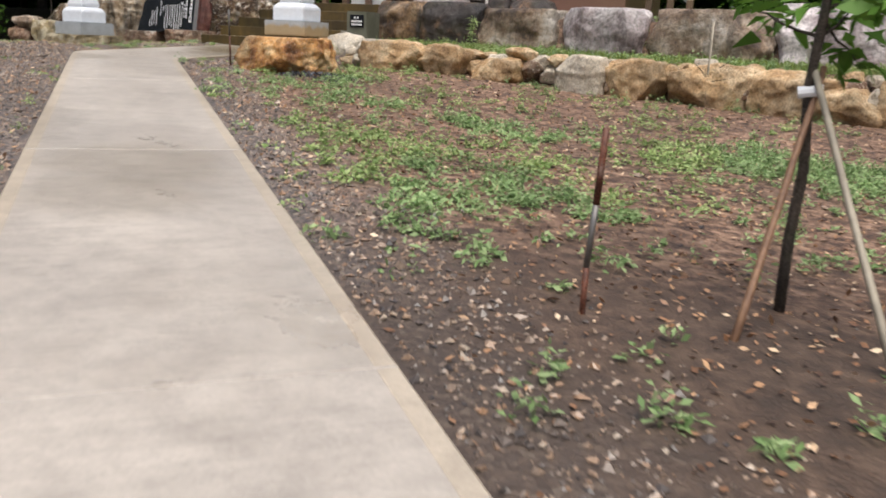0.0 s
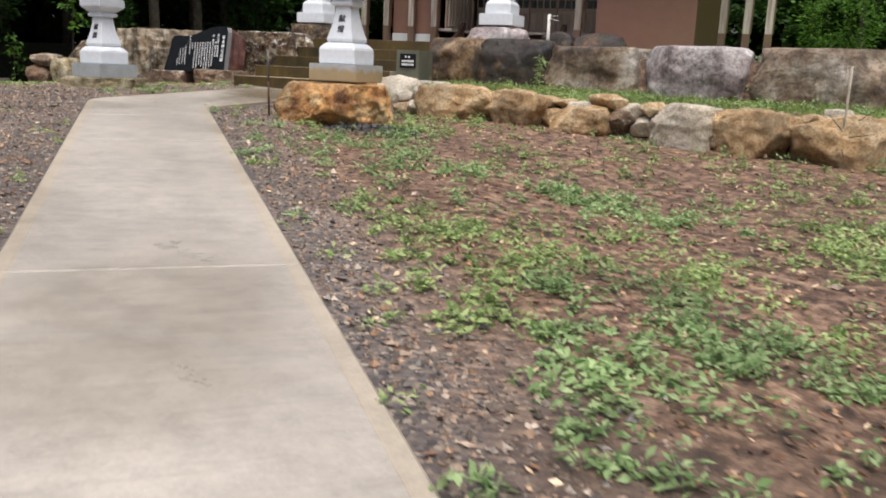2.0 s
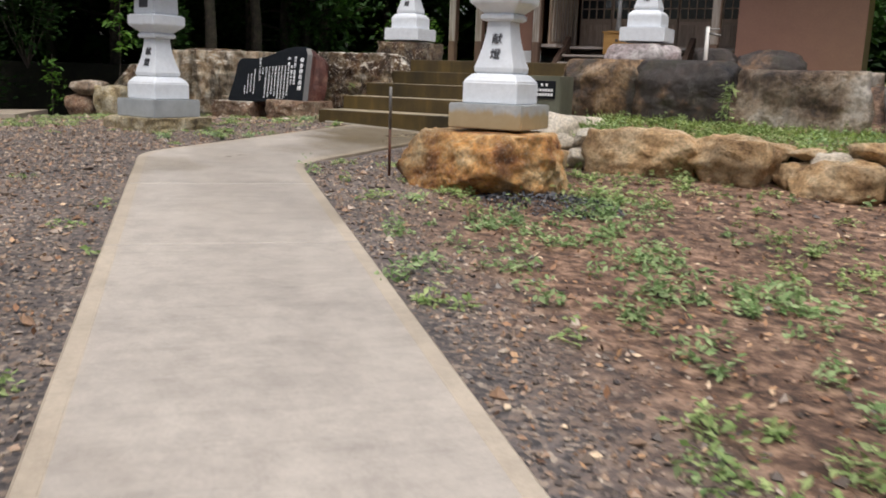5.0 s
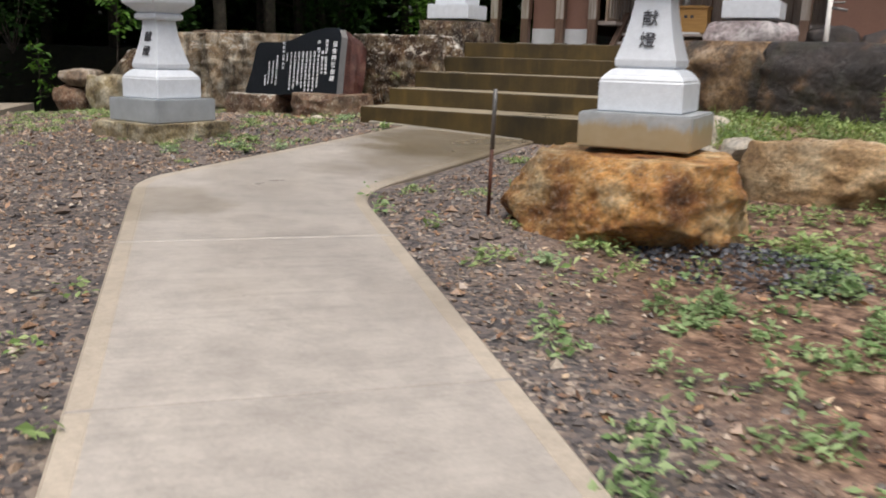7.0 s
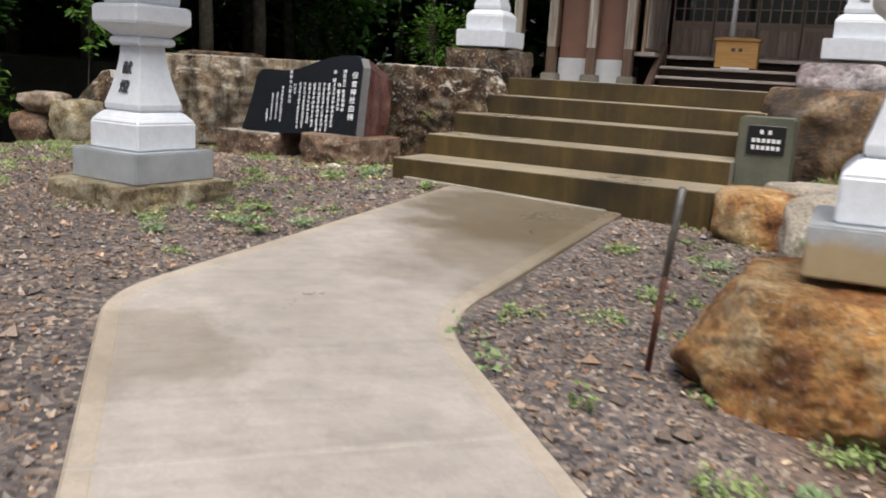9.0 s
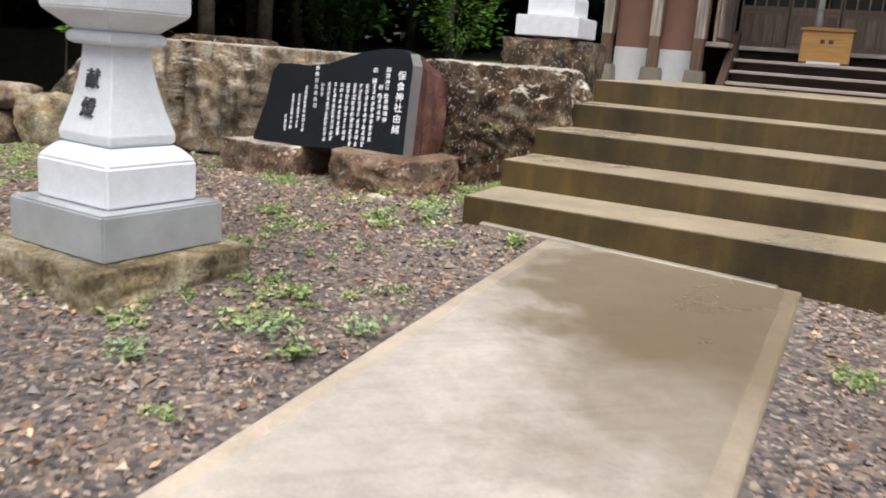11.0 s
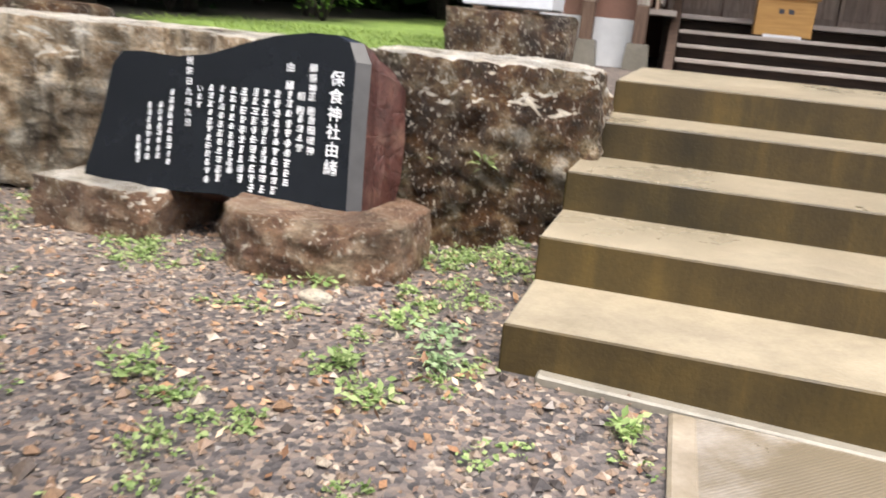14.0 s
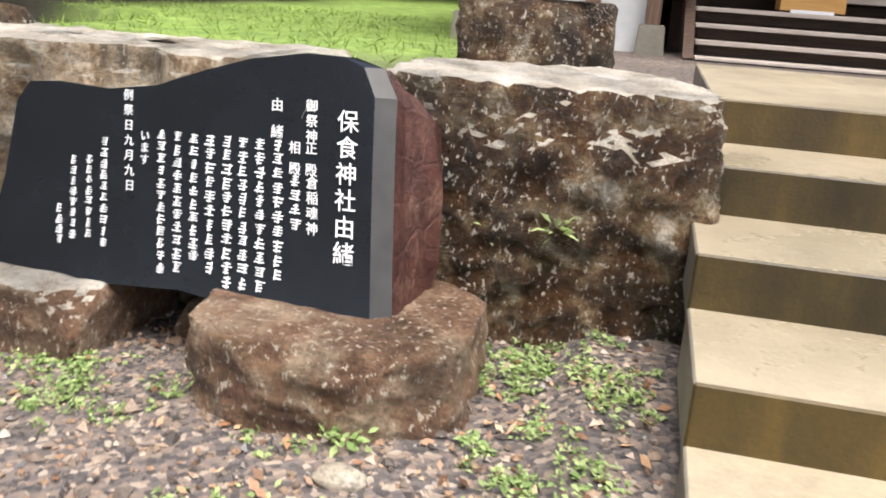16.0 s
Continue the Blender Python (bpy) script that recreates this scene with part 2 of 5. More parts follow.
ROCK_MOSSY = mat_rock("mossy lantern footing stone", [(0.34, (0.1, 0.065, 0.03)), (0.46, (0.5, 0.39, 0.21)), (0.6, (0.85, 0.77, 0.58))], 4.0, 0.35, 0.35, 0.3, 0.05, cracks=0.03, dapple=0.6)
SLATE = mat_plain("polished black stone", (0.016, 0.018, 0.022), 0.16, 0, 0.25, 5, 0.0005)
SLATE_EDGE = mat_plain("honed grey stone edge", (0.06, 0.058, 0.058), 0.45, 0, 0.5, 9, 0.002)
MAROON = mat_rock("maroon split stone", [(0.3, (0.04, 0.014, 0.012)), (0.5, (0.11, 0.04, 0.03)), (0.72, (0.24, 0.14, 0.1))], 4.0, 0.0, 0.35, 0, 0.012)
RUST = mat_rock("rusty steel", [(0.35, (0.05, 0.02, 0.012)), (0.55, (0.16, 0.05, 0.025)), (0.7, (0.25, 0.2, 0.17))], 9.0, 0, 0.6, 0, 0.001)
STEEL = mat_plain("dull galvanised steel", (0.24, 0.23, 0.22), 0.5, 0.6, 0.3, 30, 0.0005)
BAMBOO = mat_plain("weathered bamboo", (0.5, 0.44, 0.34), 0.55, 0, 0.45, 9, 0.001)
BROWN_POLE = mat_wood("brown weathered pole", (0.1, 0.05, 0.03), (0.28, 0.16, 0.09), (30, 30, 2))
BARK = mat_rock("dark bark", [(0.3, (0.02, 0.014, 0.01)), (0.7, (0.1, 0.075, 0.055))], 8.0, 0.3, 0.7, 0, 0.02)
SIDING = mat_plain("red-brown siding", (0.275, 0.145, 0.105), 0.6, 0, 0.12, 25, 0.001)
PLASTER = mat_plain("white plaster plinth", (0.74, 0.75, 0.76), 0.7, 0, 0.12, 8, 0.001)
POST_WOOD = mat_wood("grey weathered post", (0.22, 0.16, 0.12), (0.6, 0.55, 0.5), (22, 22, 1.2))
POST_DARK = mat_wood("brown post foot", (0.1, 0.055, 0.035), (0.22, 0.14, 0.1), (40, 40, 3))
PLANK = mat_wood("grey wood plank", (0.36, 0.3, 0.26), (0.6, 0.53, 0.48), (3, 40, 40))
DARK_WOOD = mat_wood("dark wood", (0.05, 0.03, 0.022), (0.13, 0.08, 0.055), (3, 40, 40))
DOOR_WOOD = mat_wood("brown door wood", (0.36, 0.25, 0.18), (0.6, 0.46, 0.35), (40, 40, 3))
BOX_WOOD = mat_wood("honey-coloured wood", (0.46, 0.24, 0.07), (0.62, 0.36, 0.12), (3, 40, 40), 0.4)
GLASS = mat_plain("dark window glass", (0.02, 0.022, 0.025), 0.06, 0, 0.1, 3, 0)
ROOF = mat_plain("dark roof sheet", (0.05, 0.05, 0.055), 0.5, 0, 0.3)
PIPE = mat_plain("white pipe", (0.7, 0.68, 0.64), 0.4, 0, 0.1)
WEED = mat_leaf("weed leaves", (0.17, 0.28, 0.08), (0.5, 0.6, 0.27), 0.5, 0.35)
WEED_BLUE = mat_leaf("blue-green weed leaves", (0.17, 0.29, 0.10), (0.42, 0.54, 0.27), 0.5, 0.35)
WEED_PALE = mat_leaf("pale weed leaves", (0.2, 0.32, 0.14), (0.5, 0.62, 0.36), 0.5, 0.35)
GRASS = mat_leaf("grass blades", (0.12, 0.20, 0.04), (0.36, 0.46, 0.13), 0.5, 0.35)
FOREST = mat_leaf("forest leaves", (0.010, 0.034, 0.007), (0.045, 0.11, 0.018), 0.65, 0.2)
SHRUB = mat_leaf("bright shrub leaves", (0.05, 0.13, 0.015), (0.16, 0.32, 0.05), 0.5, 0.35)
LITTER = mat_islands("dead leaves", [(0, (0.07, 0.035, 0.02)), (0.5, (0.28, 0.14, 0.07)), (0.8, (0.5, 0.3, 0.16)), (1, (0.74, 0.58, 0.4))], 0.5)
GRAVEL = mat_islands("mixed gravel", [(0, (0.055, 0.048, 0.048)), (0.3, (0.15, 0.12, 0.1)), (0.6, (0.27, 0.195, 0.142)), (0.82, (0.31, 0.185, 0.11)), (1, (0.46, 0.39, 0.31))], 0.33)

DARK_CHIPS = mat_islands("dark bluish chips", [(0, (0.02, 0.022, 0.028)), (0.7, (0.07, 0.075, 0.09)), (1, (0.16, 0.165, 0.18))], 0.5)


def mat_ground():
    m, nt, b = material("gravelly earth", 0.7)
    p = coords(nt)
    v = voronoi(nt, p, 42, "F1", 1)
    sep = nt.nodes.new("ShaderNodeSeparateColor")
    nt.links.new(v, sep.inputs[0])
    gravel = ramp(nt, sep.outputs[0], [(0, (0.04, 0.036, 0.036)), (0.5, (0.125, 0.105, 0.098)), (0.85, (0.2, 0.15, 0.118)), (1, (0.36, 0.3, 0.24))])
    soil = ramp(nt, noise_tex(nt, p, 9, 8, 0.7), [(0.36, (0.025, 0.014, 0.009)), (0.49, (0.13, 0.072, 0.045)), (0.64, (0.38, 0.245, 0.165))])
    # earth takes over away from the path, to the side of the garden
    sx = nt.nodes.new("ShaderNodeSeparateXYZ")
    nt.links.new(p, sx.inputs[0])
    a = nt.nodes.new("ShaderNodeMath")
    a.operation = "MULTIPLY_ADD"
    nt.links.new(sx.outputs[0], a.inputs[0])
    a.inputs[1].default_value = 0.7335
    e = nt.nodes.new("ShaderNodeMath")
    e.operation = "MULTIPLY"
    nt.links.new(sx.outputs[1], e.inputs[0])
    e.inputs[1].default_value = 0.6796
    nt.links.new(e.outputs[0], a.inputs[2])
    w = nt.nodes.new("ShaderNodeMath")
    w.operation = "ADD"
    nt.links.new(a.outputs[0], w.inputs[0])
    wob = nt.nodes.new("ShaderNodeMath")
    wob.operation = "MULTIPLY"
    nt.links.new(noise_tex(nt, p, 1.2, 4), wob.inputs[0])
    wob.inputs[1].default_value = 1.2
    nt.links.new(wob.outputs[0], w.inputs[1])
    fac = nt.nodes.new("ShaderNodeMapRange")
    nt.links.new(w.outputs[0], fac.inputs[0])
    fac.inputs[1].default_value, fac.inputs[2].default_value = 0.2, 0.8
    gx = nt.nodes.new("ShaderNodeMapRange")
    nt.links.new(sx.outputs[0], gx.inputs[0])
    gx.inputs[1].default_value, gx.inputs[2].default_value = 3.0, 4.2
    both = nt.nodes.new("ShaderNodeMath")
    both.operation = "MULTIPLY"
    nt.links.new(fac.outputs[0], both.inputs[0])
    nt.links.new(gx.outputs[0], both.inputs[1])
    c = mix(nt, gravel, soil, both.outputs[0])
    dm = nt.nodes.new("ShaderNodeVectorMath")
    dm.operation = "DISTANCE"
    nt.links.new(p, dm.inputs[0])
    dm.inputs[1].default_value = (10.3, -11.2, -0.8)
    damp = nt.nodes.new("ShaderNodeMath")
    damp.operation = "MULTIPLY_ADD"
    nt.links.new(noise_tex(nt, p, 1.5, 5), damp.inputs[0])
    damp.inputs[1].default_value = -0.6
    reach = nt.nodes.new("ShaderNodeMath")
    reach.operation = "MULTIPLY"
    nt.links.new(dm.outputs["Value"], reach.inputs[0])
    reach.inputs[1].default_value = 0.33
    nt.links.new(reach.outputs[0], damp.inputs[2])
    c = mix(nt, c, (0.05, 0.032, 0.022), ramp(nt, damp.outputs[0], [(0.2, grey(0.8)), (0.7, grey(0))]))
    # forest floor painted near black: the wood's shade put into its colour
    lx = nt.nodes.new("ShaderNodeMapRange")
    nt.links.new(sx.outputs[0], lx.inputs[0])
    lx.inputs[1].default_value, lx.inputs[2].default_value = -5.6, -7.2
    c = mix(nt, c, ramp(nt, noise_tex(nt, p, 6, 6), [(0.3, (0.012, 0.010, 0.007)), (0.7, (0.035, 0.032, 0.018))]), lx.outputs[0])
    # lawn on the far terrace
    fy = nt.nodes.new("ShaderNodeMapRange")
    nt.links.new(sx.outputs[1], fy.inputs[0])
    fy.inputs[1].default_value, fy.inputs[2].default_value = 3.2, 5.5
    lawn = ramp(nt, noise_tex(nt, p, 5, 6), [(0.3, (0.10, 0.17, 0.03)), (0.7, (0.28, 0.4, 0.09))])
    fx = nt.nodes.new("ShaderNodeMapRange")
    nt.links.new(sx.outputs[0], fx.inputs[0])
    fx.inputs[1].default_value, fx.inputs[2].default_value = -1.2, -1.6
    fx2 = nt.nodes.new("ShaderNodeMapRange")
    nt.links.new(sx.outputs[0], fx2.inputs[0])
    fx2.inputs[1].default_value, fx2.inputs[2].default_value = 5.0, 6.0
    add = nt.nodes.new("ShaderNodeMath")
    nt.links.new(fx.outputs[0], add.inputs[0])
    nt.links.new(fx2.outputs[0], add.inputs[1])
    lawn_fac = nt.nodes.new("ShaderNodeMath")
    lawn_fac.operation = "MULTIPLY"
    nt.links.new(fy.outputs[0], lawn_fac.inputs[0])
    nt.links.new(add.outputs[0], lawn_fac.inputs[1])
    wood = nt.nodes.new("ShaderNodeMapRange")
    nt.links.new(sx.outputs[0], wood.inputs[0])
    wood.inputs[1].default_value, wood.inputs[2].default_value = -7.6, -6.4
    open_lawn = nt.nodes.new("ShaderNodeMath")
    open_lawn.operation = "MULTIPLY"
    nt.links.new(lawn_fac.outputs[0], open_lawn.inputs[0])
    nt.links.new(wood.outputs[0], open_lawn.inputs[1])
    c = mix(nt, c, lawn, open_lawn.outputs[0])
    c = mix(nt, c, ramp(nt, noise_tex(nt, p, 0.7, 4), [(0.35, grey(0.6)), (0.65, grey(1.05))]), 0.8, "MULTIPLY")
    nt.links.new(c, b.inputs["Base Color"])
    bump(nt, b, mix(nt, noise_tex(nt, p, 40, 5), voronoi(nt, p, 42), 0.5), 0.02, 0.7)
    return m


GROUND = mat_ground()

# ---- mesh helpers ----


def finish(name, bm, mats, parent=None, label="", smooth=False):
    me = bpy.data.meshes.new(name)
    bm.to_mesh(me)
    bm.free()
    for m in (mats if isinstance(mats, (list, tuple)) else [mats]):
        me.materials.append(m)
    if smooth:
        me.polygons.foreach_set("use_smooth", [True] * len(me.polygons))
    ob = new(name, me)
    if parent:
        ob.parent = parent
    if label:
        ob["label"] = label
    return ob


def part(name, bm, mat, parent, label="", smooth=False):
    return finish(name, bm, mat, parent, label, smooth)


def thing(name, at, label, category, group="", kind=""):
    ob = new(name)
    ob.empty_display_size = 0.2
    ob.matrix_basis = at if isinstance(at, Matrix) else Matrix.Translation(at)
    return tagged(ob, label, category, group, kind)


def box(x0, x1, y0, y1, z0, z1, bevel=0.006, seg=1):
    bm = bmesh.new()
    bmesh.ops.create_cube(bm, size=1)
    for v in bm.verts:
        v.co = Vector((x0 + (v.co.x + 0.5) * (x1 - x0), y0 + (v.co.y + 0.5) * (y1 - y0), z0 + (v.co.z + 0.5) * (z1 - z0)))
    if bevel:
        bmesh.ops.bevel(bm, geom=bm.edges[:], offset=bevel, segments=seg, affect="EDGES")
    return bm


def square_loft(profile, bevel=0.012):
    """A square-plan body from (half width, height) pairs."""
    bm = bmesh.new()
    rings = []
    for h, z in profile:
        rings.append([bm.verts.new((sx * h, sy * h, z)) for sx, sy in ((-1, -1), (1, -1), (1, 1), (-1, 1))])
    for a, b in zip(rings, rings[1:]):
        for i in range(4):
            bm.faces.new((a[i], a[(i + 1) % 4], b[(i + 1) % 4], b[i]))
    bm.faces.new(rings[0][::-1])
    bm.faces.new(rings[-1])
    bmesh.ops.recalc_face_normals(bm, faces=bm.faces[:])
    if bevel:
        bmesh.ops.bevel(bm, geom=bm.edges[:], offset=bevel, segments=2, affect="EDGES", clamp_overlap=True)
    return bm


def rod(a, b, r0, r1=None, sides=8, wobble=0.0, steps=1, seed=0):
    a, b = Vector(a), Vector(b)
    r1 = r0 if r1 is None else r1
    bm = bmesh.new()
    d = (b - a).normalized()
    u = d.orthogonal().normalized()
    w = d.cross(u)
    rnd = random.Random(seed)
    prev = None
    for k in range(steps + 1):
        f = k / steps
        c = a.lerp(b, f) + (u * rnd.uniform(-1, 1) + w * rnd.uniform(-1, 1)) * (wobble if 0 < k < steps else 0)
        r = r0 + (r1 - r0) * f
        ring = [bm.verts.new(c + (u * math.cos(2 * math.pi * i / sides) + w * math.sin(2 * math.pi * i / sides)) * r) for i in range(sides)]
        if prev:
            for i in range(sides):
                bm.faces.new((prev[i], prev[(i + 1) % sides], ring[(i + 1) % sides], ring[i]))
        else:
            bm.faces.new(ring[::-1])
        prev = ring
    bm.faces.new(prev)
    return bm


def rock_bm(sx, sy, sz, seed, rough=0.12, boxy=0.5, sub=4, flat_top=0.0, cuts=5, grooves=0.0, facets=(), bite=0.76, skin=1.0):
    """A stone with half sizes sx, sy, sz about its middle: split planes, lumps and a pitted skin."""
    rnd = random.Random(seed)
    bm = bmesh.new()
    bmesh.ops.create_icosphere(bm, subdivisions=sub, radius=1)
    off = Vector((rnd.uniform(-50, 50), rnd.uniform(-50, 50), rnd.uniform(-50, 50)))
    planes = [(Vector(n).normalized(), d) for n, d in facets]
    for _ in range(cuts * 2):
        n = Vector((rnd.uniform(-1, 1), rnd.uniform(-1, 1), rnd.uniform(-0.6, 1))).normalized()
        planes.append((n, rnd.uniform(bite, bite + 0.2) * (1 + 0.4 * boxy)))
    small = min(1.0, min(sx, sy, sz) * 4)
    for v in bm.verts:
        c = v.co.normalized()
        m = max(abs(c.x), abs(c.y), abs(c.z))
        c = c.lerp(c / m, boxy)
        c *= 1 + rough * noise.noise(c * 1.1 + off)
        for n, dd in planes:
            over = c.dot(n) - dd
            if over > 0:
                c = c - n * over * 0.96
        c *= 1 + rough * 0.4 * noise.noise(c * 2.9 + off)
        if flat_top and c.z > flat_top:
            c.z = flat_top + (c.z - flat_top) * 0.1
        q = Vector((c.x * sx, c.y * sy, c.z * sz))
        ridge = 0.5 - abs(noise.noise(q * 5 + off))
        fine = 0.03 * ridge + 0.02 * noise.noise(q * 11 + off) + 0.011 * noise.noise(q * 27 + off)
        if flat_top and c.z > flat_top * 0.97:
            fine *= 0.4
        q += c.normalized() * (fine - 0.01) * small * skin
        if grooves and q.y < 0:
            q.y += grooves * 2 * (1 - min(1.0, abs(noise.noise(Vector((q.x * 2.4, 0, q.z * 0.5)) + off)) * 3)) ** 2
        v.co = q
    return bm


def rock(name, at, size, seed, mat, label, category="rock", group="", rz=0, parent=None, kind="", top=None, **kw):
    bm = rock_bm(size[0] / 2, size[1] / 2, size[2] / 2, seed, **kw)
    # upward and rim faces take the paler material, as if lit from above
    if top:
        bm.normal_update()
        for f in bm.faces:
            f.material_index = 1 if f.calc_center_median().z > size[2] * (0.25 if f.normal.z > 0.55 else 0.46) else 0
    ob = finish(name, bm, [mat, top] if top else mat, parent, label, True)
    ob.matrix_basis = pose(at[0], at[1], at[2] + size[2] / 2, 0, 0, rz)
    if not parent:
        tagged(ob, label, category, group, kind)
    return ob


def joined(name, verts, faces, mat, label, category, kind="stuff", smooth=False, parent=None):
    me = bpy.data.meshes.new(name)
    me.from_pydata(verts, [], faces)
    me.materials.append(mat)
    if smooth:
        me.polygons.foreach_set("use_smooth", [True] * len(me.polygons))
    ob = new(name, me)
    if parent:
        ob.parent = parent
        if label:
            ob["label"] = label
        if kind:
            ob["kind"] = kind
        return ob
    return tagged(ob, label, category, "", kind)


def lettering(name, text, height, parent, m, mat, depth=0.002, label="", bold=0.0):
    """One written character or word, as a mesh set on its surface."""
    cu = bpy.data.curves.new(name, "FONT")
    cu.body, cu.size, cu.extrude, cu.resolution_u = text, height, depth, 2
    cu.align_x, cu.align_y = "CENTER", "CENTER"
    cu.offset = bold * height
    tmp = new("tmp", cu)
    bpy.context.view_layer.update()
    me = bpy.data.meshes.new_from_object(tmp.evaluated_get(bpy.context.evaluated_depsgraph_get()))
    bpy.data.objects.remove(tmp)
    me.materials.clear()
    me.materials.append(mat)
    ob = new(name, me)
    ob.parent = parent
    ob.matrix_basis = m
    if label:
        ob["label"] = label
    return ob


# ---- ground ----
N = Vector((0.7335, 0.6796))       # across the path
U = Vector((-0.6796, 0.7335))      # along the path, towards the shrine
LEFT, RIGHT = -2.09, -0.667        # the path's edges along N


def plane_z(x, y):
    s = U.x * x + U.y * y
    base = 0.039 - 0.0416 * x + 0.0371 * y
    lim = max(-28.0, min(6.0, s))
    return base + 0.0555 * (lim - s)


def step01(a, b, v):
    f = max(0.0, min(1.0, (v - a) / (b - a)))
    return f * f * (3 - 2 * f)


def wall_line(x):
    """y of the foot of the upper boulders."""
    if x < 0.05:
        return 1.95
    if x < 2.75:
        return 2.5
    return 1.95 - 0.28 * (x - 2.75) if x < 9 else 0.2


def low_wall_y(x):
    """y of the low dry stone wall."""
    return -1.15 - 0.06 * (x - 4)


def ground_z(x, y):
    n = N.x * x + N.y * y
    z = plane_z(x, y) - 0.022
    if x < -0.3:
        z = min(z, 0.0 + 0.03 * (x + 0.3))
        z -= 0.16 * max(0.0, -5.6 - x) if x > -40 else 5.5
    z -= 0.12 * step01(0.0, 2.6, n) * step01(4.5, 7.5, x)
    z -= 0.03 * step01(-2.3, -3.5, n)
    if 3.3 < x:
        ly = low_wall_y(x)
        z += 0.15 * step01(3.2, 7.0, x) * step01(ly - 3.2, ly - 0.3, y)
        if y > ly - 0.1:
            z = z + (0.08 + 0.05 * (y - ly) - z) * step01(ly - 0.1, ly + 0.25, y)
    wl = wall_line(x)
    if y > wl:
        top = (0.72 + 0.02 * max(0, y - 14)) * (step01(-7.5, -5.2, x) if y < 8 else 1) + (0 if y >= 8 else z * (1 - step01(-7.5, -5.2, x)))
        z = z + (top - z) * step01(wl, wl + 0.25, y)
    z += 0.012 * noise.noise(Vector((x * 1.3, y * 1.3, 0))) + 0.02 * noise.noise(Vector((x * 0.4, y * 0.4, 3))) - 0.01
    return z


def spread(lo, hi, a, b, fine):
    mid = list(np.arange(a, b + 1e-6, fine))
    out, stp, v = [], fine, a
    while v > lo:
        stp *= 1.5
        v -= stp
        out.insert(0, max(v, lo))
    tail, stp, v = [], fine, b
    while v < hi:
        stp *= 1.5
        v += stp
        tail.append(min(v, hi))
    return out + mid + tail


def build_ground():
    xs = spread(-400, 400, -8, 14, 0.125)
    ys = spread(-400, 400, -17, 7, 0.125)
    verts = [(x, y, ground_z(x, y)) for y in ys for x in xs]
    w = len(xs)
    faces = [(j * w + i, j * w + i + 1, (j + 1) * w + i + 1, (j + 1) * w + i) for j in range(len(ys) - 1) for i in range(w - 1)]
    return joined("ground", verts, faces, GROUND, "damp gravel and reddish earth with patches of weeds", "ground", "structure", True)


build_ground()

# ---- path ----


def slab(outline, parent, cross=(0, 2), band=0.075):
    """A cast slab: broomed middle with a trowelled border, rounded arrises, sides sunk in the gravel. cross: the edges that are joints."""
    pts = [Vector(q) for q in outline]
    n = len(pts)

    def inner(d, joint):
        """The outline drawn in by d along the long edges and by joint along the cross joints."""
        out = []
        for k in range(n):
            e0, e1 = (pts[k] - pts[k - 1]).normalized(), (pts[(k + 1) % n] - pts[k]).normalized()
            n0, n1 = Vector((-e0.y, e0.x)), Vector((-e1.y, e1.x))
            d0 = joint if (k - 1) % n in cross else d
            d1 = joint if k in cross else d
            c = n0.dot(n1)
            if 1 - c * c < 0.02:
                m = (n0 + n1) * (max(d0, d1) / (1 + c))
            else:
                m = n0 * ((d0 - c * d1) / (1 - c * c)) + n1 * ((d1 - c * d0) / (1 - c * c))
            out.append(pts[k] + m)
        return out

    bm = bmesh.new()
    rings = []
    for ring, dz in ((pts, -0.14), (pts, -0.01), (inner(0.012, 0.006), 0.0), (inner(band, 0.009), 0.0), (inner(band + 0.005, 0.012), -0.0015), (inner(band + 0.01, 0.015), 0.0)):
        rings.append([bm.verts.new((q.x, q.y, plane_z(q.x, q.y) + dz)) for q in ring])
    for r0, r1 in zip(rings, rings[1:]):
        for k in range(n):
            f = bm.faces.new((r0[k], r0[(k + 1) % n], r1[(k + 1) % n], r1[k]))
            f.material_index = 0 if k in cross else 1
    f = bm.faces.new(rings[-1])
    bmesh.ops.recalc_face_normals(bm, faces=bm.faces[:])
    bmesh.ops.triangulate(bm, faces=[q for q in bm.faces if len(q.verts) > 4])
    return part("slab", bm, [PATH_MID, PATH_EDGE], parent)


def at_path(s, n):
    v = N * n + U * s
    return (v.x, v.y)


def arc(a, corner, b, k=6):
    """A rounded corner between a and b."""
    a, c, b = Vector(a), Vector(corner), Vector(b)
    return [tuple((1 - t) ** 2 * a + 2 * t * (1 - t) * c + t * t * b) for t in [i / k for i in range(k + 1)]]


path = thing("path", (0, 0, 0), "pale broom-finished concrete path with trowelled edges and water stains", "path", "", "structure")
BEND = -4.72                        # where the last joint before the bend lies along U
JOINTS = [-30.0, -26.0, -22.0, -18.3, -14.55, -10.8, -6.6, BEND]
GAP = 0.002
for s0, s1 in zip(JOINTS, JOINTS[1:]):
    slab([at_path(s0 + GAP, LEFT), at_path(s0 + GAP, RIGHT), at_path(s1 - GAP, RIGHT), at_path(s1 - GAP, LEFT)], path)
bend_left, bend_right = Vector((0.60, -3.72)), Vector((1.98, -3.12))
outline = [at_path(BEND + GAP, LEFT), at_path(BEND + GAP, RIGHT)]
outline += arc(bend_right - U * 0.38, bend_right, bend_right + Vector((0.0, 0.42)))
outline += [(2.02, -0.075), (0.585, -0.085)]
outline += arc(bend_left + Vector((0.0, 0.32)), bend_left, bend_left - U * 0.28)
slab(outline, path, (0, 9))

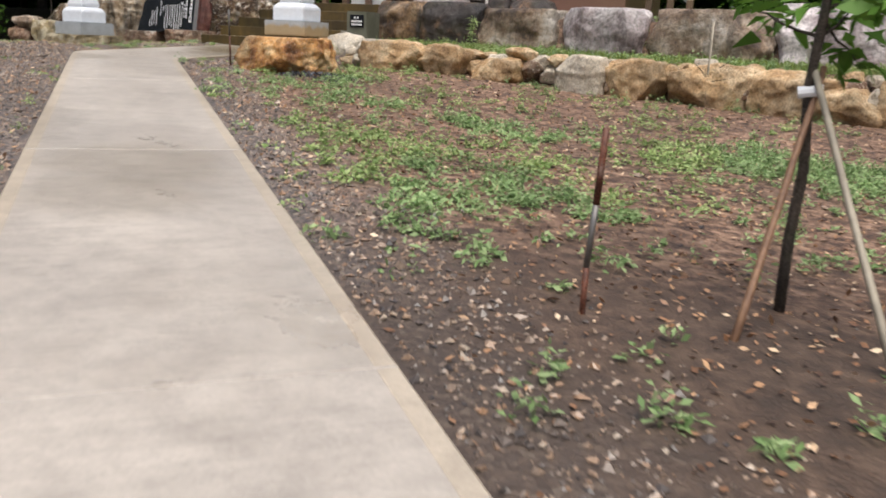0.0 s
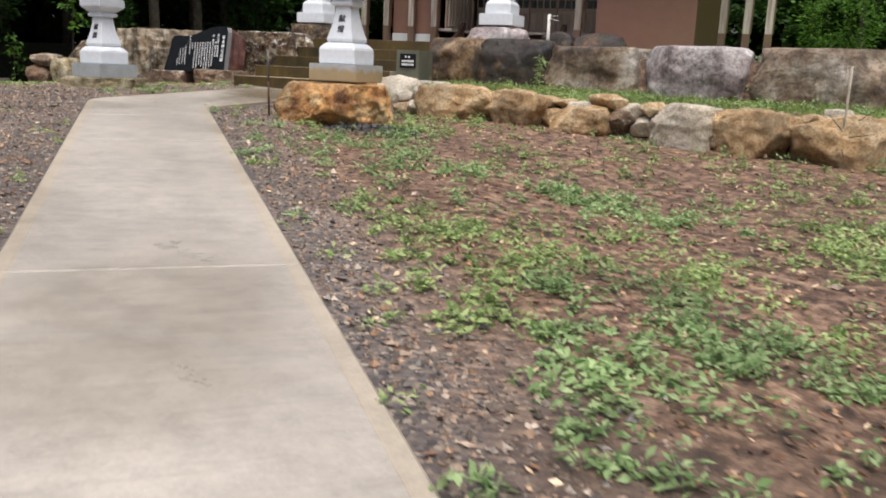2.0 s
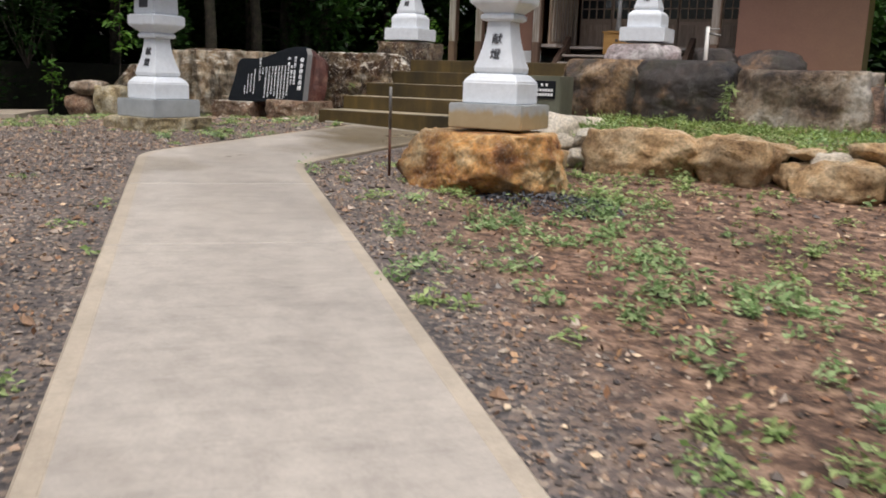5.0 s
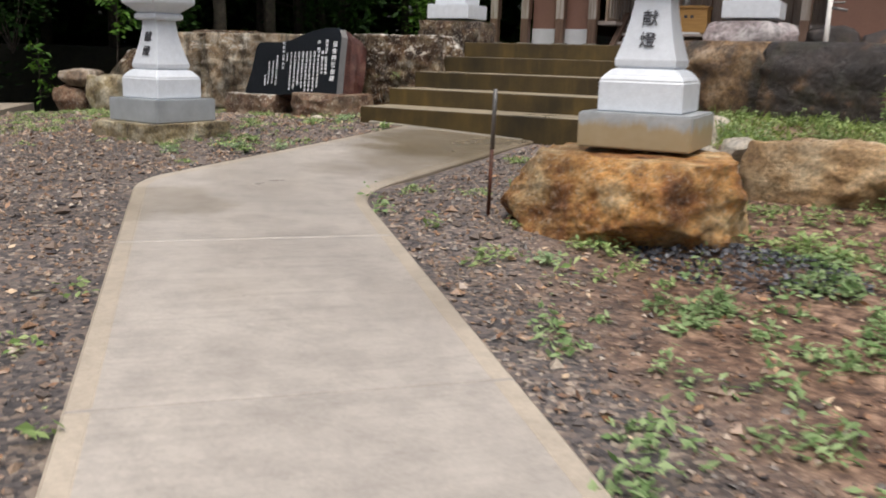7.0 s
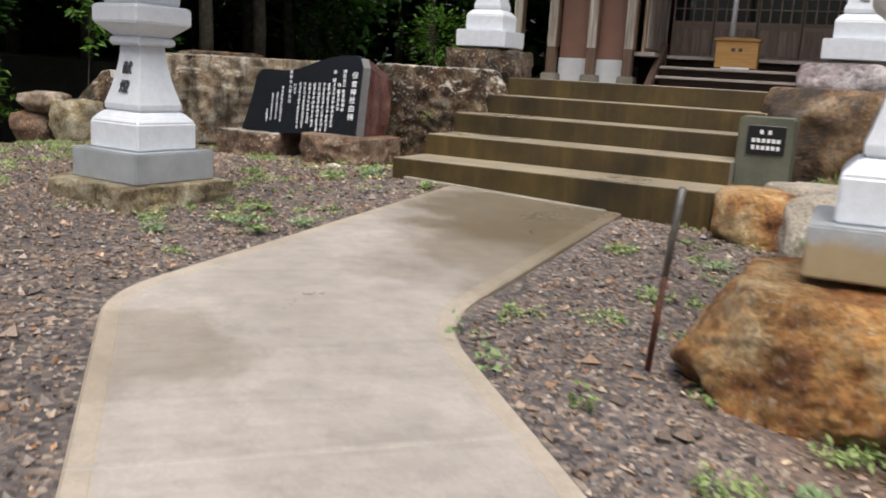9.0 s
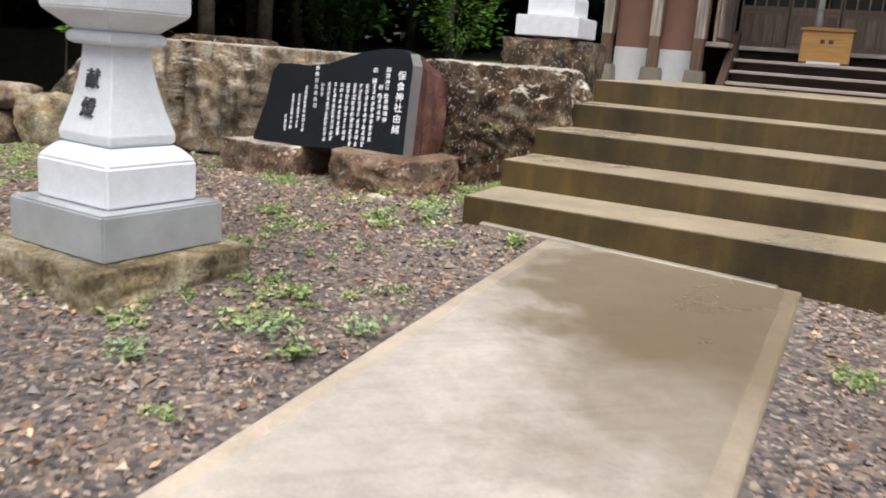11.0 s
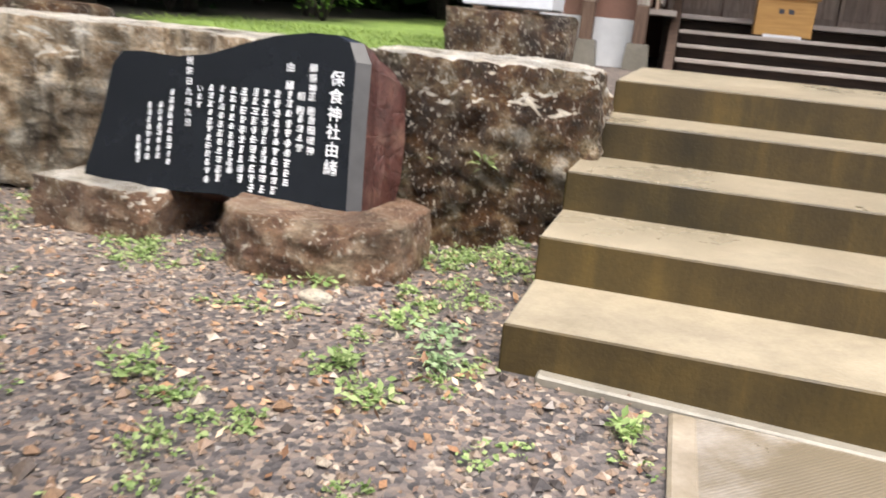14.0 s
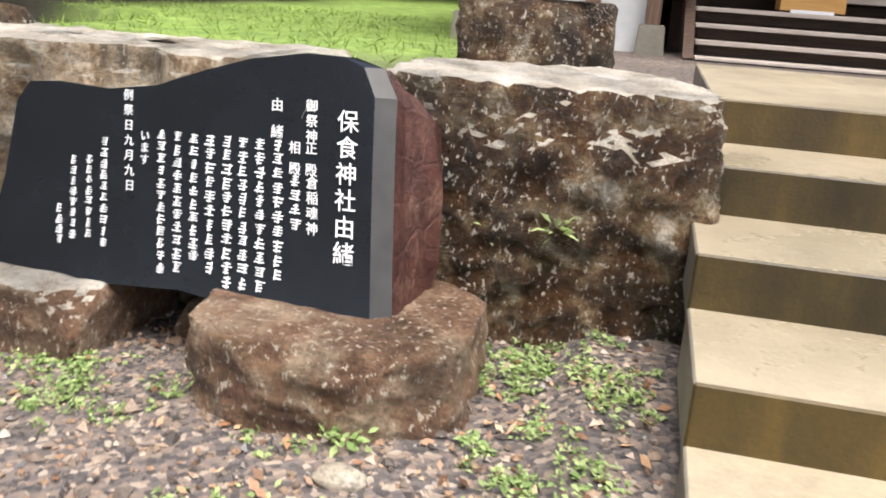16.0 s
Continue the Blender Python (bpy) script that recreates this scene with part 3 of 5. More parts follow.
side_path = thing("side_path", (0, 0, 0), "pale concrete side path at the edge of the wood", "path", "", "structure")
bm = bmesh.new()
rim = [(-4.75, -0.95), (-6.9, 1.35), (-7.7, 0.9), (-5.75, -1.5)]
ring = [[bm.verts.new((x, y, 0.03 * (x + 0.3) + dz)) for x, y in rim] for dz in (-0.5, 0.03)]
bm.faces.new(ring[1][::-1])
for k in range(4):
    bm.faces.new((ring[0][k], ring[1][k], ring[1][(k + 1) % 4], ring[0][(k + 1) % 4]))
bmesh.ops.recalc_face_normals(bm, faces=bm.faces[:])
part("slab", bm, PATH_EDGE, side_path)

# ---- steps ----
STEP_Y = [0.0, 0.567, 1.13, 1.69, 2.25]
RISE = 0.18


def build_steps():
    st = thing("steps", pose(0, 0, 0, 0, 0, -1.7), "wet concrete outdoor steps with dark brown streaked risers", "steps", "", "structure")
    for k, y in enumerate(STEP_Y):
        x0, x1 = (0.0, 2.67) if k < 3 else (0.06, 2.75)
        back = STEP_Y[k + 1] + 0.02 if k < 4 else 4.3
        z0 = -0.3 if k == 0 else RISE * k - 0.05
        bm = box(x0, x1, y + 0.001 * k, back, z0, RISE * (k + 1), 0.007, 1)
        # tread, riser and side faces each take their own concrete colour
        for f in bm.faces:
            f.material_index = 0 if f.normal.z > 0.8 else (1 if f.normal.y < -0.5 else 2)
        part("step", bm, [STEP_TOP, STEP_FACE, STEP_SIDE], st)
    part("edge_block", box(-0.035, 0.06, 1.70, 2.2, 0.5, 0.715, 0.008), STEP_SIDE, st, "pale concrete block at the end of a step")
    bm = box(0.14, 1.9, -0.055, 0.01, -0.2, 0.004, 0.008)
    for v in bm.verts:
        v.co.z += plane_z(v.co.x, 0)
    part("footing", bm, STEP_SIDE, st, "thin mortar footing")
    return st


build_steps()


def build_sign_block():
    b = thing("sign_pillar", (2.88, 1.12, 0), "grey-green concrete pillar with a small black plate", "pillar")
    part("pillar", box(-0.19, 0.22, -0.42, 0.1, -0.1, 0.71, 0.012, 2), PILLAR, b)
    p = part("plate", box(-0.115, 0.165, -0.434, -0.419, 0.43, 0.65, 0.003), SLATE, b, "black plate with white characters")
    for z, w in ((0.60, 0.09), (0.535, 0.2), (0.48, 0.2)):
        x = 0.02 - w / 2
        while x < 0.02 + w / 2:
            part("letter_bar", box(x, x + 0.026, -0.4375, -0.4345, z - 0.016, z + 0.016, 0), WHITE_PAINT, p)
            x += 0.037 if z < 0.59 else 0.06
    return b


build_sign_block()

# ---- stone lanterns ----


def build_lantern(at, label, wet_base=True):
    """at: middle of the foot of the plinth."""
    la = thing("stone_lantern", at, label, "lantern", "stone lanterns beside the steps")
    part("plinth", square_loft([(0.33, 0), (0.33, 0.205)], 0.01), GRANITE_WET, la, "damp grey granite plinth")
    part("base_block", square_loft([(0.245, 0.205), (0.245, 0.385), (0.225, 0.415), (0.185, 0.455)], 0.01), GRANITE, la)
    prof = [(0.155, 0.452), (0.176, 0.47), (0.178, 0.505)] + [(0.102 + 0.074 * (1 - (k / 9)) ** 1.6, 0.51 + 0.375 * k / 9) for k in range(10)]
    col = part("column", square_loft(prof, 0.004), GRANITE, la, "flared white granite column")
    part("collar", square_loft([(0.13, 0.885), (0.15, 0.9), (0.15, 0.93), (0.135, 0.945)], 0.004), GRANITE, la)
    part("platform", square_loft([(0.13, 0.945), (0.15, 0.965), (0.215, 1.02), (0.225, 1.035), (0.225, 1.135), (0.2, 1.15)], 0.006), GRANITE, la)
    part("fire_box", square_loft([(0.165, 1.15), (0.175, 1.16), (0.165, 1.50), (0.15, 1.51)], 0.008), GRANITE, la)
    # solid dark panel paints the shade inside the fire box window
    part("window_opening", box(-0.075, 0.075, -0.178, -0.16, 1.22, 1.44, 0.004), INK, la, "dark panel painted as the shaded window of the fire box")
    part("roof", square_loft([(0.2, 1.51), (0.42, 1.55), (0.43, 1.61), (0.26, 1.70), (0.12, 1.82), (0.07, 1.84)], 0.01), GRANITE, la)
    part("finial", square_loft([(0.06, 1.84), (0.09, 1.89), (0.075, 1.97), (0.01, 2.05)], 0.006), GRANITE, la)
    for ch, z, y, slope in (("献", 0.735, -0.124, 0.2), ("燈", 0.612, -0.1525, 0.28)):
        lettering("character", ch, 0.095, col, pose(0.0, y, z, 90 - math.degrees(math.atan(slope)), 0, 0), INK, 0.006, "engraved dark character")
    return la


lantern_l = build_lantern(pose(-0.87, -1.97, 0.085, 0, 0, -7), "white granite stone lantern on a mossy footing stone")
rock("footing_stone", (-0.87, -1.99, -0.21), (0.9, 0.88, 0.315), 11, ROCK_MOSSY, "low mossy cream stone under a lantern", "rock", rz=-10, boxy=0.96, flat_top=0.9, rough=0.05, cuts=2, sub=6, bite=0.9)
lantern_r = copy_thing(lantern_l, Matrix.Translation((3.73, -2.65, 0.235)))
tagged(lantern_r, "white granite stone lantern on a rust-coloured boulder")
lantern_bl = copy_thing(lantern_l, Matrix.Translation((-0.8, 3.9, 1.25)))
tagged(lantern_bl, "white granite stone lantern on a square rough stone")
lantern_br = copy_thing(lantern_l, Matrix.Translation((3.43, 3.5, 1.26)))
for la in (lantern_bl, lantern_br):
    pl = [o for o in la.children if o.name.startswith("plinth")][0]
    pl.data = pl.data.copy()
    pl.data.materials[0] = GRANITE
tagged(lantern_br, "white granite stone lantern on a grey rounded boulder")
plinth = [o for o in lantern_r.children if o.name.startswith("plinth")][0]
plinth.data = plinth.data.copy()
plinth.data.materials[0] = GRANITE_RUST
rock("boulder", (3.68, -2.86, -0.42), (1.36, 1.26, 0.66), 23, ROCK_ORANGE, "wet rust-orange boulder with a flat top", "boulder", boxy=1.0, flat_top=0.92, rough=0.07, cuts=0, sub=6, skin=1.5, facets=(((-1, 0, 0.33), 0.93), ((0.75, -0.66, 0), 1.0), ((-0.34, -0.94, 0.12), 0.78), ((0.25, -0.8, -0.55), 0.86), ((-0.15, -0.85, 0.5), 0.98), ((-0.8, -0.5, -0.3), 1.02), ((-0.6, -0.7, 0.4), 1.06), ((1, 0.2, 0.15), 0.98), ((-0.5, 0.86, 0.2), 0.95), ((0.6, 0.8, 0.1), 1.0)))
rock("footing_stone", (-0.8, 3.9, 0.62), (0.92, 0.86, 0.645), 31, ROCK_WALL, "square mossy stone block under a lantern", "rock", boxy=0.88, flat_top=0.88, rough=0.08, cuts=2)
rock("footing_stone", (3.43, 3.45, 0.6), (1.1, 1.0, 0.68), 35, ROCK_GREY, "grey rounded boulder under a lantern", "rock", boxy=0.55, flat_top=0.85, cuts=3)
rock("boulder", (4.3, 4.35, 0.6), (0.7, 0.6, 0.62), 37, ROCK_BLACK, "small black boulder on the upper terrace", "boulder", boxy=0.3)
rock("boulder", (5.1, 4.3, 0.55), (1.05, 0.7, 0.66), 39, ROCK_BLACK, "small black boulder on the upper terrace", "boulder", boxy=0.3)

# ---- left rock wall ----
rock("wall_rock", (-0.50, 2.0, -0.12), (1.24, 0.98, 1.13), 41, ROCK_WALL, "large rough brown rock with pale specks and a flat wet top", "rock", "upper rock wall", boxy=0.93, flat_top=0.93, rough=0.07, cuts=2, sub=6, top=ROCK_TOP_LIT, skin=1.9)
rock("wall_rock", (-2.62, 2.05, -0.1), (3.05, 1.0, 1.10), 43, ROCK_CLEFT, "long rough brown rock with vertical clefts and a top painted sky-lit", "rock", "upper rock wall", boxy=0.92, flat_top=0.92, rough=0.07, cuts=3, sub=6, top=ROCK_TOP_LIT, grooves=0.1, skin=1.9)
rock("wall_rock", (-5.05, 2.2, -0.25), (1.55, 1.0, 1.0), 45, ROCK_WALL, "rough brown rock with mossy patches", "rock", "upper rock wall", boxy=0.7, flat_top=0.9, cuts=4, top=ROCK_TOP_LIT)
rock("wall_rock", (-4.15, 2.75, 0.3), (1.2, 0.8, 0.75), 46, ROCK_WALL, "rough brown rock set behind others", "rock", "upper rock wall", boxy=0.7, flat_top=0.9, cuts=4)
rock("round_stone", (-5.86, 1.3, -0.3), (0.55, 0.6, 0.46), 47, ROCK_BASE, "rounded reddish stone at the edge of the court", "rock", boxy=0.45, cuts=2)
rock("round_stone", (-5.78, 1.33, 0.12), (0.62, 0.6, 0.27), 48, ROCK_DARK, "rounded grey-brown stone resting on another", "rock", boxy=0.4, cuts=2)
rock("corner_stone", (-5.3, 1.45, -0.3), (0.46, 0.6, 0.62), 49, ROCK_MOSSY, "upright mossy stone at the end of the rock wall", "rock", boxy=0.8, cuts=3)

# ---- inscribed stone ----


def build_plaque():
    p1 = Vector((-2.507, 1.146, 0.21))
    ux, uy, n = Vector((0.992, -0.126, 0.0)).normalized(), Vector((0.04, 0.316, 0.949)).normalized(), None
    n = ux.cross(uy).normalized()
    uy = n.cross(ux)
    m = Matrix(((ux.x, uy.x, n.x, p1.x), (ux.y, uy.y, n.y, p1.y), (ux.z, uy.z, n.z, p1.z), (0, 0, 0, 1)))
    st = thing("inscribed_stone", m, "polished black stone slab with white writing and maroon split side", "monument")
    edge = [(0.0, -0.04), (0.0, 0.03), (0.03, 0.3), (0.025, 0.58), (0.07, 0.655), (0.2, 0.668), (0.42, 0.662), (0.62, 0.695), (0.8, 0.765), (0.98, 0.825), (1.18, 0.862),
            (1.32, 0.862), (1.4, 0.835), (1.455, 0.74), (1.49, 0.5), (1.53, 0.25), (1.57, 0.01), (1.4, 0.0), (1.15, -0.02), (0.98, -0.01), (0.85, 0.0), (0.6, -0.025), (0.3, -0.04)]
    bm = bmesh.new()
    front = [bm.verts.new((x, y, 0)) for x, y in edge]
    f = bm.faces.new(front)
    mid = [bm.verts.new((x + 0.06 * step01(1.2, 1.45, x), y + 0.012 * step01(0.4, 0.8, y), -0.045)) for x, y in edge]
    k = len(edge)
    rnd = random.Random(5)
    back = [bm.verts.new((x * 0.97 + 0.19 * step01(1.2, 1.5, x) * (0.6 + 0.4 * step01(0.0, 0.5, y)) + rnd.uniform(-0.015, 0.015), y * 0.96 + rnd.uniform(-0.012, 0.012), -0.36)) for x, y in edge]
    for i in range(k):
        j = (i + 1) % k
        q = bm.faces.new((front[i], mid[i], mid[j], front[j]))
        q.material_index = 1 if min(edge[i][0], edge[j][0]) > 1.38 and max(edge[i][1], edge[j][1]) > 0.05 else 0
        q = bm.faces.new((mid[i], back[i], back[j], mid[j]))
        q.material_index = 2
    b = bm.faces.new(back[::-1])
    b.material_index = 2
    bmesh.ops.recalc_face_normals(bm, faces=bm.faces[:])
    side = [e for e in bm.edges if e.calc_length() > 0.2 and all(q.material_index == 2 and len(q.verts) == 4 for q in e.link_faces)]
    bmesh.ops.subdivide_edges(bm, edges=side, cuts=3, use_grid_fill=True)
    for v in bm.verts:
        if -0.34 < v.co.z < -0.06:
            v.co += Vector((1, 0.5, 0)) * 0.02 * noise.noise(v.co * 9)
    bmesh.ops.triangulate(bm, faces=[q for q in bm.faces if len(q.verts) > 4])
    body = part("slab", bm, [SLATE, SLATE_EDGE, MAROON], st)
    z = 0.003

    lean = Matrix(((1, -0.17, 0, 0), (0.045, 1, 0, 0), (0, 0, 1, 0), (0, 0, 0, 1)))

    def column(chars, x, top, size, step, slant=0.18):
        """Characters one under another; the columns lean with the slab."""
        for i, ch in enumerate(chars):
            if ch != " ":
                ob = lettering("character", ch, size, body, pose(x + slant * i * step, top - i * step, z), WHITE_PAINT, 0.001, bold=0.004)
                ob.data.transform(lean)

    column("保食神社由緒", 1.378, 0.646, 0.078, 0.086, 0.145)
    column("御祭神", 1.238, 0.685, 0.045, 0.05)
    column("正殿", 1.262, 0.545, 0.045, 0.072)
    column("倉稲魂神", 1.287, 0.432, 0.045, 0.05)
    column("相殿", 1.202, 0.54, 0.045, 0.07)
    column("由緒", 1.11, 0.675, 0.048, 0.09)
    column("例祭日九月九日", 0.514, 0.645, 0.042, 0.053, 0.22)
    column("います", 0.612, 0.51, 0.04, 0.042)
    # the finer columns, too small to read: strokes in rows of character size
    bars = [(1.223, 0.43, 0.255, 0.045), (1.137, 0.54, 0.088, 0.045), (1.07, 0.535, 0.075, 0.045), (1.005, 0.53, 0.065, 0.045), (0.943, 0.53, 0.063, 0.045),
            (0.876, 0.525, 0.062, 0.045), (0.812, 0.521, 0.122, 0.042), (0.746, 0.521, 0.055, 0.042), (0.679, 0.521, 0.045, 0.04),
            (0.447, 0.468, 0.118, 0.038), (0.395, 0.397, 0.134, 0.036), (0.328, 0.388, 0.094, 0.036), (0.303, 0.207, 0.084, 0.036)]
    rnd = random.Random(9)
    for x, top, low, w in bars:
        top, low = top + w * 0.5, low + w * 0.2
        bm = bmesh.new()
        y = top
        while y > low:
            h = w * rnd.uniform(0.75, 0.95)
            rows = rnd.choice((3, 4, 4))
            x0, x = x, x + 0.19 * (top - y)
            for i in range(rows):
                a = rnd.uniform(0.35, 0.92) * w / 2
                yy = y - h * (i + 0.5) / rows
                t = h / rows * 0.23
                vs = [bm.verts.new((x + sx * a, yy + sy * t, z)) for sx, sy in ((-1, -1), (1, -1), (1, 1), (-1, 1))]
                bm.faces.new(vs)
            a = rnd.uniform(-0.25, 0.25) * w
            vs = [bm.verts.new((x + a + sx * w * 0.07, y - h / 2 + sy * h / 2, z + 0.0006)) for sx, sy in ((-1, -1), (1, -1), (1, 1), (-1, 1))]
            bm.faces.new(vs)
            x = x0
            y -= w * rnd.uniform(1.0, 1.1)
        part("text_column", bm, WHITE_PAINT, body)
    return st


build_plaque()
rock("base_stone", (-2.31, 1.25, -0.17), (0.74, 0.66, 0.375), 51, ROCK_BASE, "flat-topped maroon base stone under the inscribed slab", "rock", boxy=0.92, flat_top=0.9, cuts=2, rough=0.06, rz=-6, top=ROCK_TOP_LIT, sub=5)
rock("base_stone", (-1.06, 1.03, -0.14), (0.92, 0.8, 0.4), 57, ROCK_BASE, "rounded speckled base stone under the inscribed slab", "rock", boxy=0.95, flat_top=0.9, cuts=0, rough=0.06, sub=6, facets=(((1, -1, 0), 1.08), ((-1, -1, 0), 1.1), ((1, 1, 0), 1.1), ((-1, 1, 0), 1.1), ((0.1, -1, 0.5), 1.16), ((0.55, -0.9, 0), 1.04), ((-0.55, -0.9, 0), 1.06)))
rock("small_stone", (-1.66, 1.3, -0.12), (0.26, 0.26, 0.2), 55, ROCK_BASE, "small brown stone between base stones", "rock", sub=3)

# ---- right boulder row and low wall ----
ROW = [((3.42, 1.95, -0.1), (1.32, 0.95, 1.1), ROCK_BROWN, -8), ((4.5, 1.72, -0.1), (1.3, 0.95, 1.1), ROCK_BLACK, -10), ((5.86, 1.42, -0.1), (1.6, 0.95, 1.0), ROCK_DARK, -14),
       ((7.45, 0.95, -0.1), (1.5, 0.95, 1.04), ROCK_GREY, -18), ((9.15, 0.6, -0.15), (1.85, 0.95, 1.1), ROCK_DARK, -6), ((10.95, 0.55, -0.15), (1.75, 1.1, 1.22), ROCK_GREY, 0),
       ((12.75, 0.5, -0.2), (1.8, 1.1, 1.2), ROCK_DARK, 6), ((14.6, 0.6, -0.2), (1.9, 1.1, 1.1), ROCK_BLACK, 0)]
for i, (at, size, mat, rz) in enumerate(ROW):
    words = {"dark weathered boulder": "dark brown boulder with pale weathered faces", "orange-brown weathered boulder": "orange-brown boulder with black streaks", "black lichened boulder": "blackened boulder with orange-brown patches", "grey lilac boulder": "smooth grey lilac boulder"}[mat.name]
    rock("boulder", at, size, 60 + i * 3, mat, "large " + words + " in a row", "boulder", "upper boulder row", rz, boxy=0.84, rough=0.1, cuts=5, flat_top=0.93, sub=5, bite=0.8)

low = thing("dry_stone_wall", (0, 0, 0), "low dry stone wall of tan and cream field stones", "wall", "", "structure")
rnd = random.Random(4)
MAIN = [(4.7, 0.95, 0.44, 1), (5.5, 0.68, 0.42, 1), (6.4, 0.66, 0.34, 2), (7.62, 0.68, 0.44, 0), (8.4, 0.78, 0.44, 1), (9.4, 0.98, 0.42, 1), (10.25, 0.7, 0.36, 1), (11.0, 0.72, 0.5, 2), (11.8, 0.8, 0.5, 1), (12.7, 0.9, 0.5, 1), (13.6, 0.8, 0.5, 2)]
for i, (x, w, h, k) in enumerate(MAIN):
    y = low_wall_y(x)
    z = ground_z(x, y - 0.4) - 0.08
    crest = 0.19 - 0.024 * (x - 5)
    drop = 0.14 if k == 2 else 0.0
    rock("stone", (x, y - 0.14, z), (w * 1.15, 0.62, max(0.3, crest + 0.04 - drop - z)), 100 + i * 7, (ROCK_PALE, ROCK_TAN, ROCK_TAN)[k], "", parent=low, rz=rnd.uniform(-12, 12), boxy=0.72, cuts=5, sub=5, rough=0.1, bite=0.66)
for i in range(34):
    x = 3.8 + i * 0.29
    y = low_wall_y(x) + rnd.uniform(-0.06, 0.16)
    w = rnd.uniform(0.26, 0.5)
    rock("stone", (x, y, 0.06 + rnd.uniform(-0.12, 0.03) - 0.018 * max(0, x - 6)), (w, rnd.uniform(0.25, 0.4), rnd.uniform(0.1, 0.19)), 300 + i, rnd.choice((ROCK_TAN, ROCK_TAN, ROCK_PALE, ROCK_TAN)), "", parent=low, rz=rnd.uniform(-40, 40), boxy=0.7, cuts=6, sub=4, rough=0.12, bite=0.56)
for i in range(36):
    x = 3.8 + i * 0.28
    y = low_wall_y(x) + rnd.uniform(-0.12, 0.02)
    rock("stone", (x, y, -0.2 + rnd.uniform(-0.1, 0.08) - 0.02 * max(0, x - 6)), (rnd.uniform(0.28, 0.45), 0.4, rnd.uniform(0.2, 0.32)), 500 + i, rnd.choice((ROCK_TAN, ROCK_TAN, ROCK_PALE, ROCK_BASE)), "", parent=low, rz=rnd.uniform(-40, 40), boxy=0.7, cuts=6, sub=4, rough=0.12, bite=0.56)
rock("boulder", (2.98, -0.05, -0.27), (0.62, 0.7, 0.54), 81, ROCK_ORANGE, "tan boulder with a flat top beside the steps", "boulder", boxy=0.65, flat_top=0.85)
rock("boulder", (3.5, -0.7, -0.25), (0.66, 0.65, 0.56), 83, ROCK_PALE, "pale cream boulder at the end of a low wall", "boulder", boxy=0.45)
rock("boulder", (3.35, 0.55, -0.1), (0.8, 0.6, 0.4), 85, ROCK_PALE, "flat pale stone slab beside the steps", "boulder", boxy=0.5, flat_top=0.7)

# ---- rods, tap, sapling ----
r = thing("marker_rod", (2.885, -3.06, -0.25), "thin rusty steel marker rod stuck in gravel", "rod")
part("shaft", rod((0, 0, 0), (0.045, -0.08, 0.45), 0.013), RUST, r, "rusted lower shaft", True)
part("upper_shaft", rod((0.045, -0.08, 0.45), (0.085, -0.15, 0.80), 0.014), STEEL, r, "grey upper shaft", True)
r = thing("marker_rod", (9.78, -10.2, -0.85), "rusty red steel marker rod stuck in earth", "rod")
part("shaft", rod((0, 0, 0), (0.0, 0.0, 0.26), 0.013), RUST, r, "", True)
part("upper_shaft", rod((0.0, 0, 0.26), (0.02, -0.01, 0.52), 0.013), STEEL, r, "", True)
part("tip", rod((0.02, -0.01, 0.52), (0.035, -0.015, 0.82), 0.014), RUST, r, "", True)

tap = thing("standpipe", (4.25, 3.8, 0.68), "white water standpipe with a metal tap", "tap")
part("pipe", rod((0, 0, 0), (0.0, 0, 0.83), 0.03, 0.03, 12), PIPE, tap, "", True)
part("spout", rod((0.0, 0, 0.74), (0.2, -0.02, 0.70), 0.018), STEEL, tap, "", True)
part("handle", rod((0.04, -0.05, 0.79), (0.16, 0.03, 0.80), 0.012), STEEL, tap)


def leaf_quads(centres, size, seed, up=0.5, aspect=0.45, droop=0.3):
    """Two-triangle folded leaves about the given points."""
    g = np.random.RandomState(seed)
    c = np.array(centres, float)
    n = len(c)
    d = g.normal(size=(n, 3))
    d[:, 2] = d[:, 2] * 0.4 + up * g.uniform(-0.2, 1, n)
    d /= np.linalg.norm(d, axis=1)[:, None]
    w = np.cross(d, g.normal(size=(n, 3)) * 0.4 + np.array([0, 0, 1.0]))
    w /= np.linalg.norm(w, axis=1)[:, None] + 1e-9
    s = size * g.uniform(0.55, 1.3, n)[:, None]
    tip = c + d * s
    tip[:, 2] -= droop * s[:, 0] * g.uniform(0, 1, n)
    mid = c + d * s * 0.5
    v = np.stack([c, mid + w * s * aspect * 0.5, tip, mid - w * s * aspect * 0.5], 1).reshape(-1, 3)
    f = np.arange(4 * n).reshape(-1, 4)
    return v, f


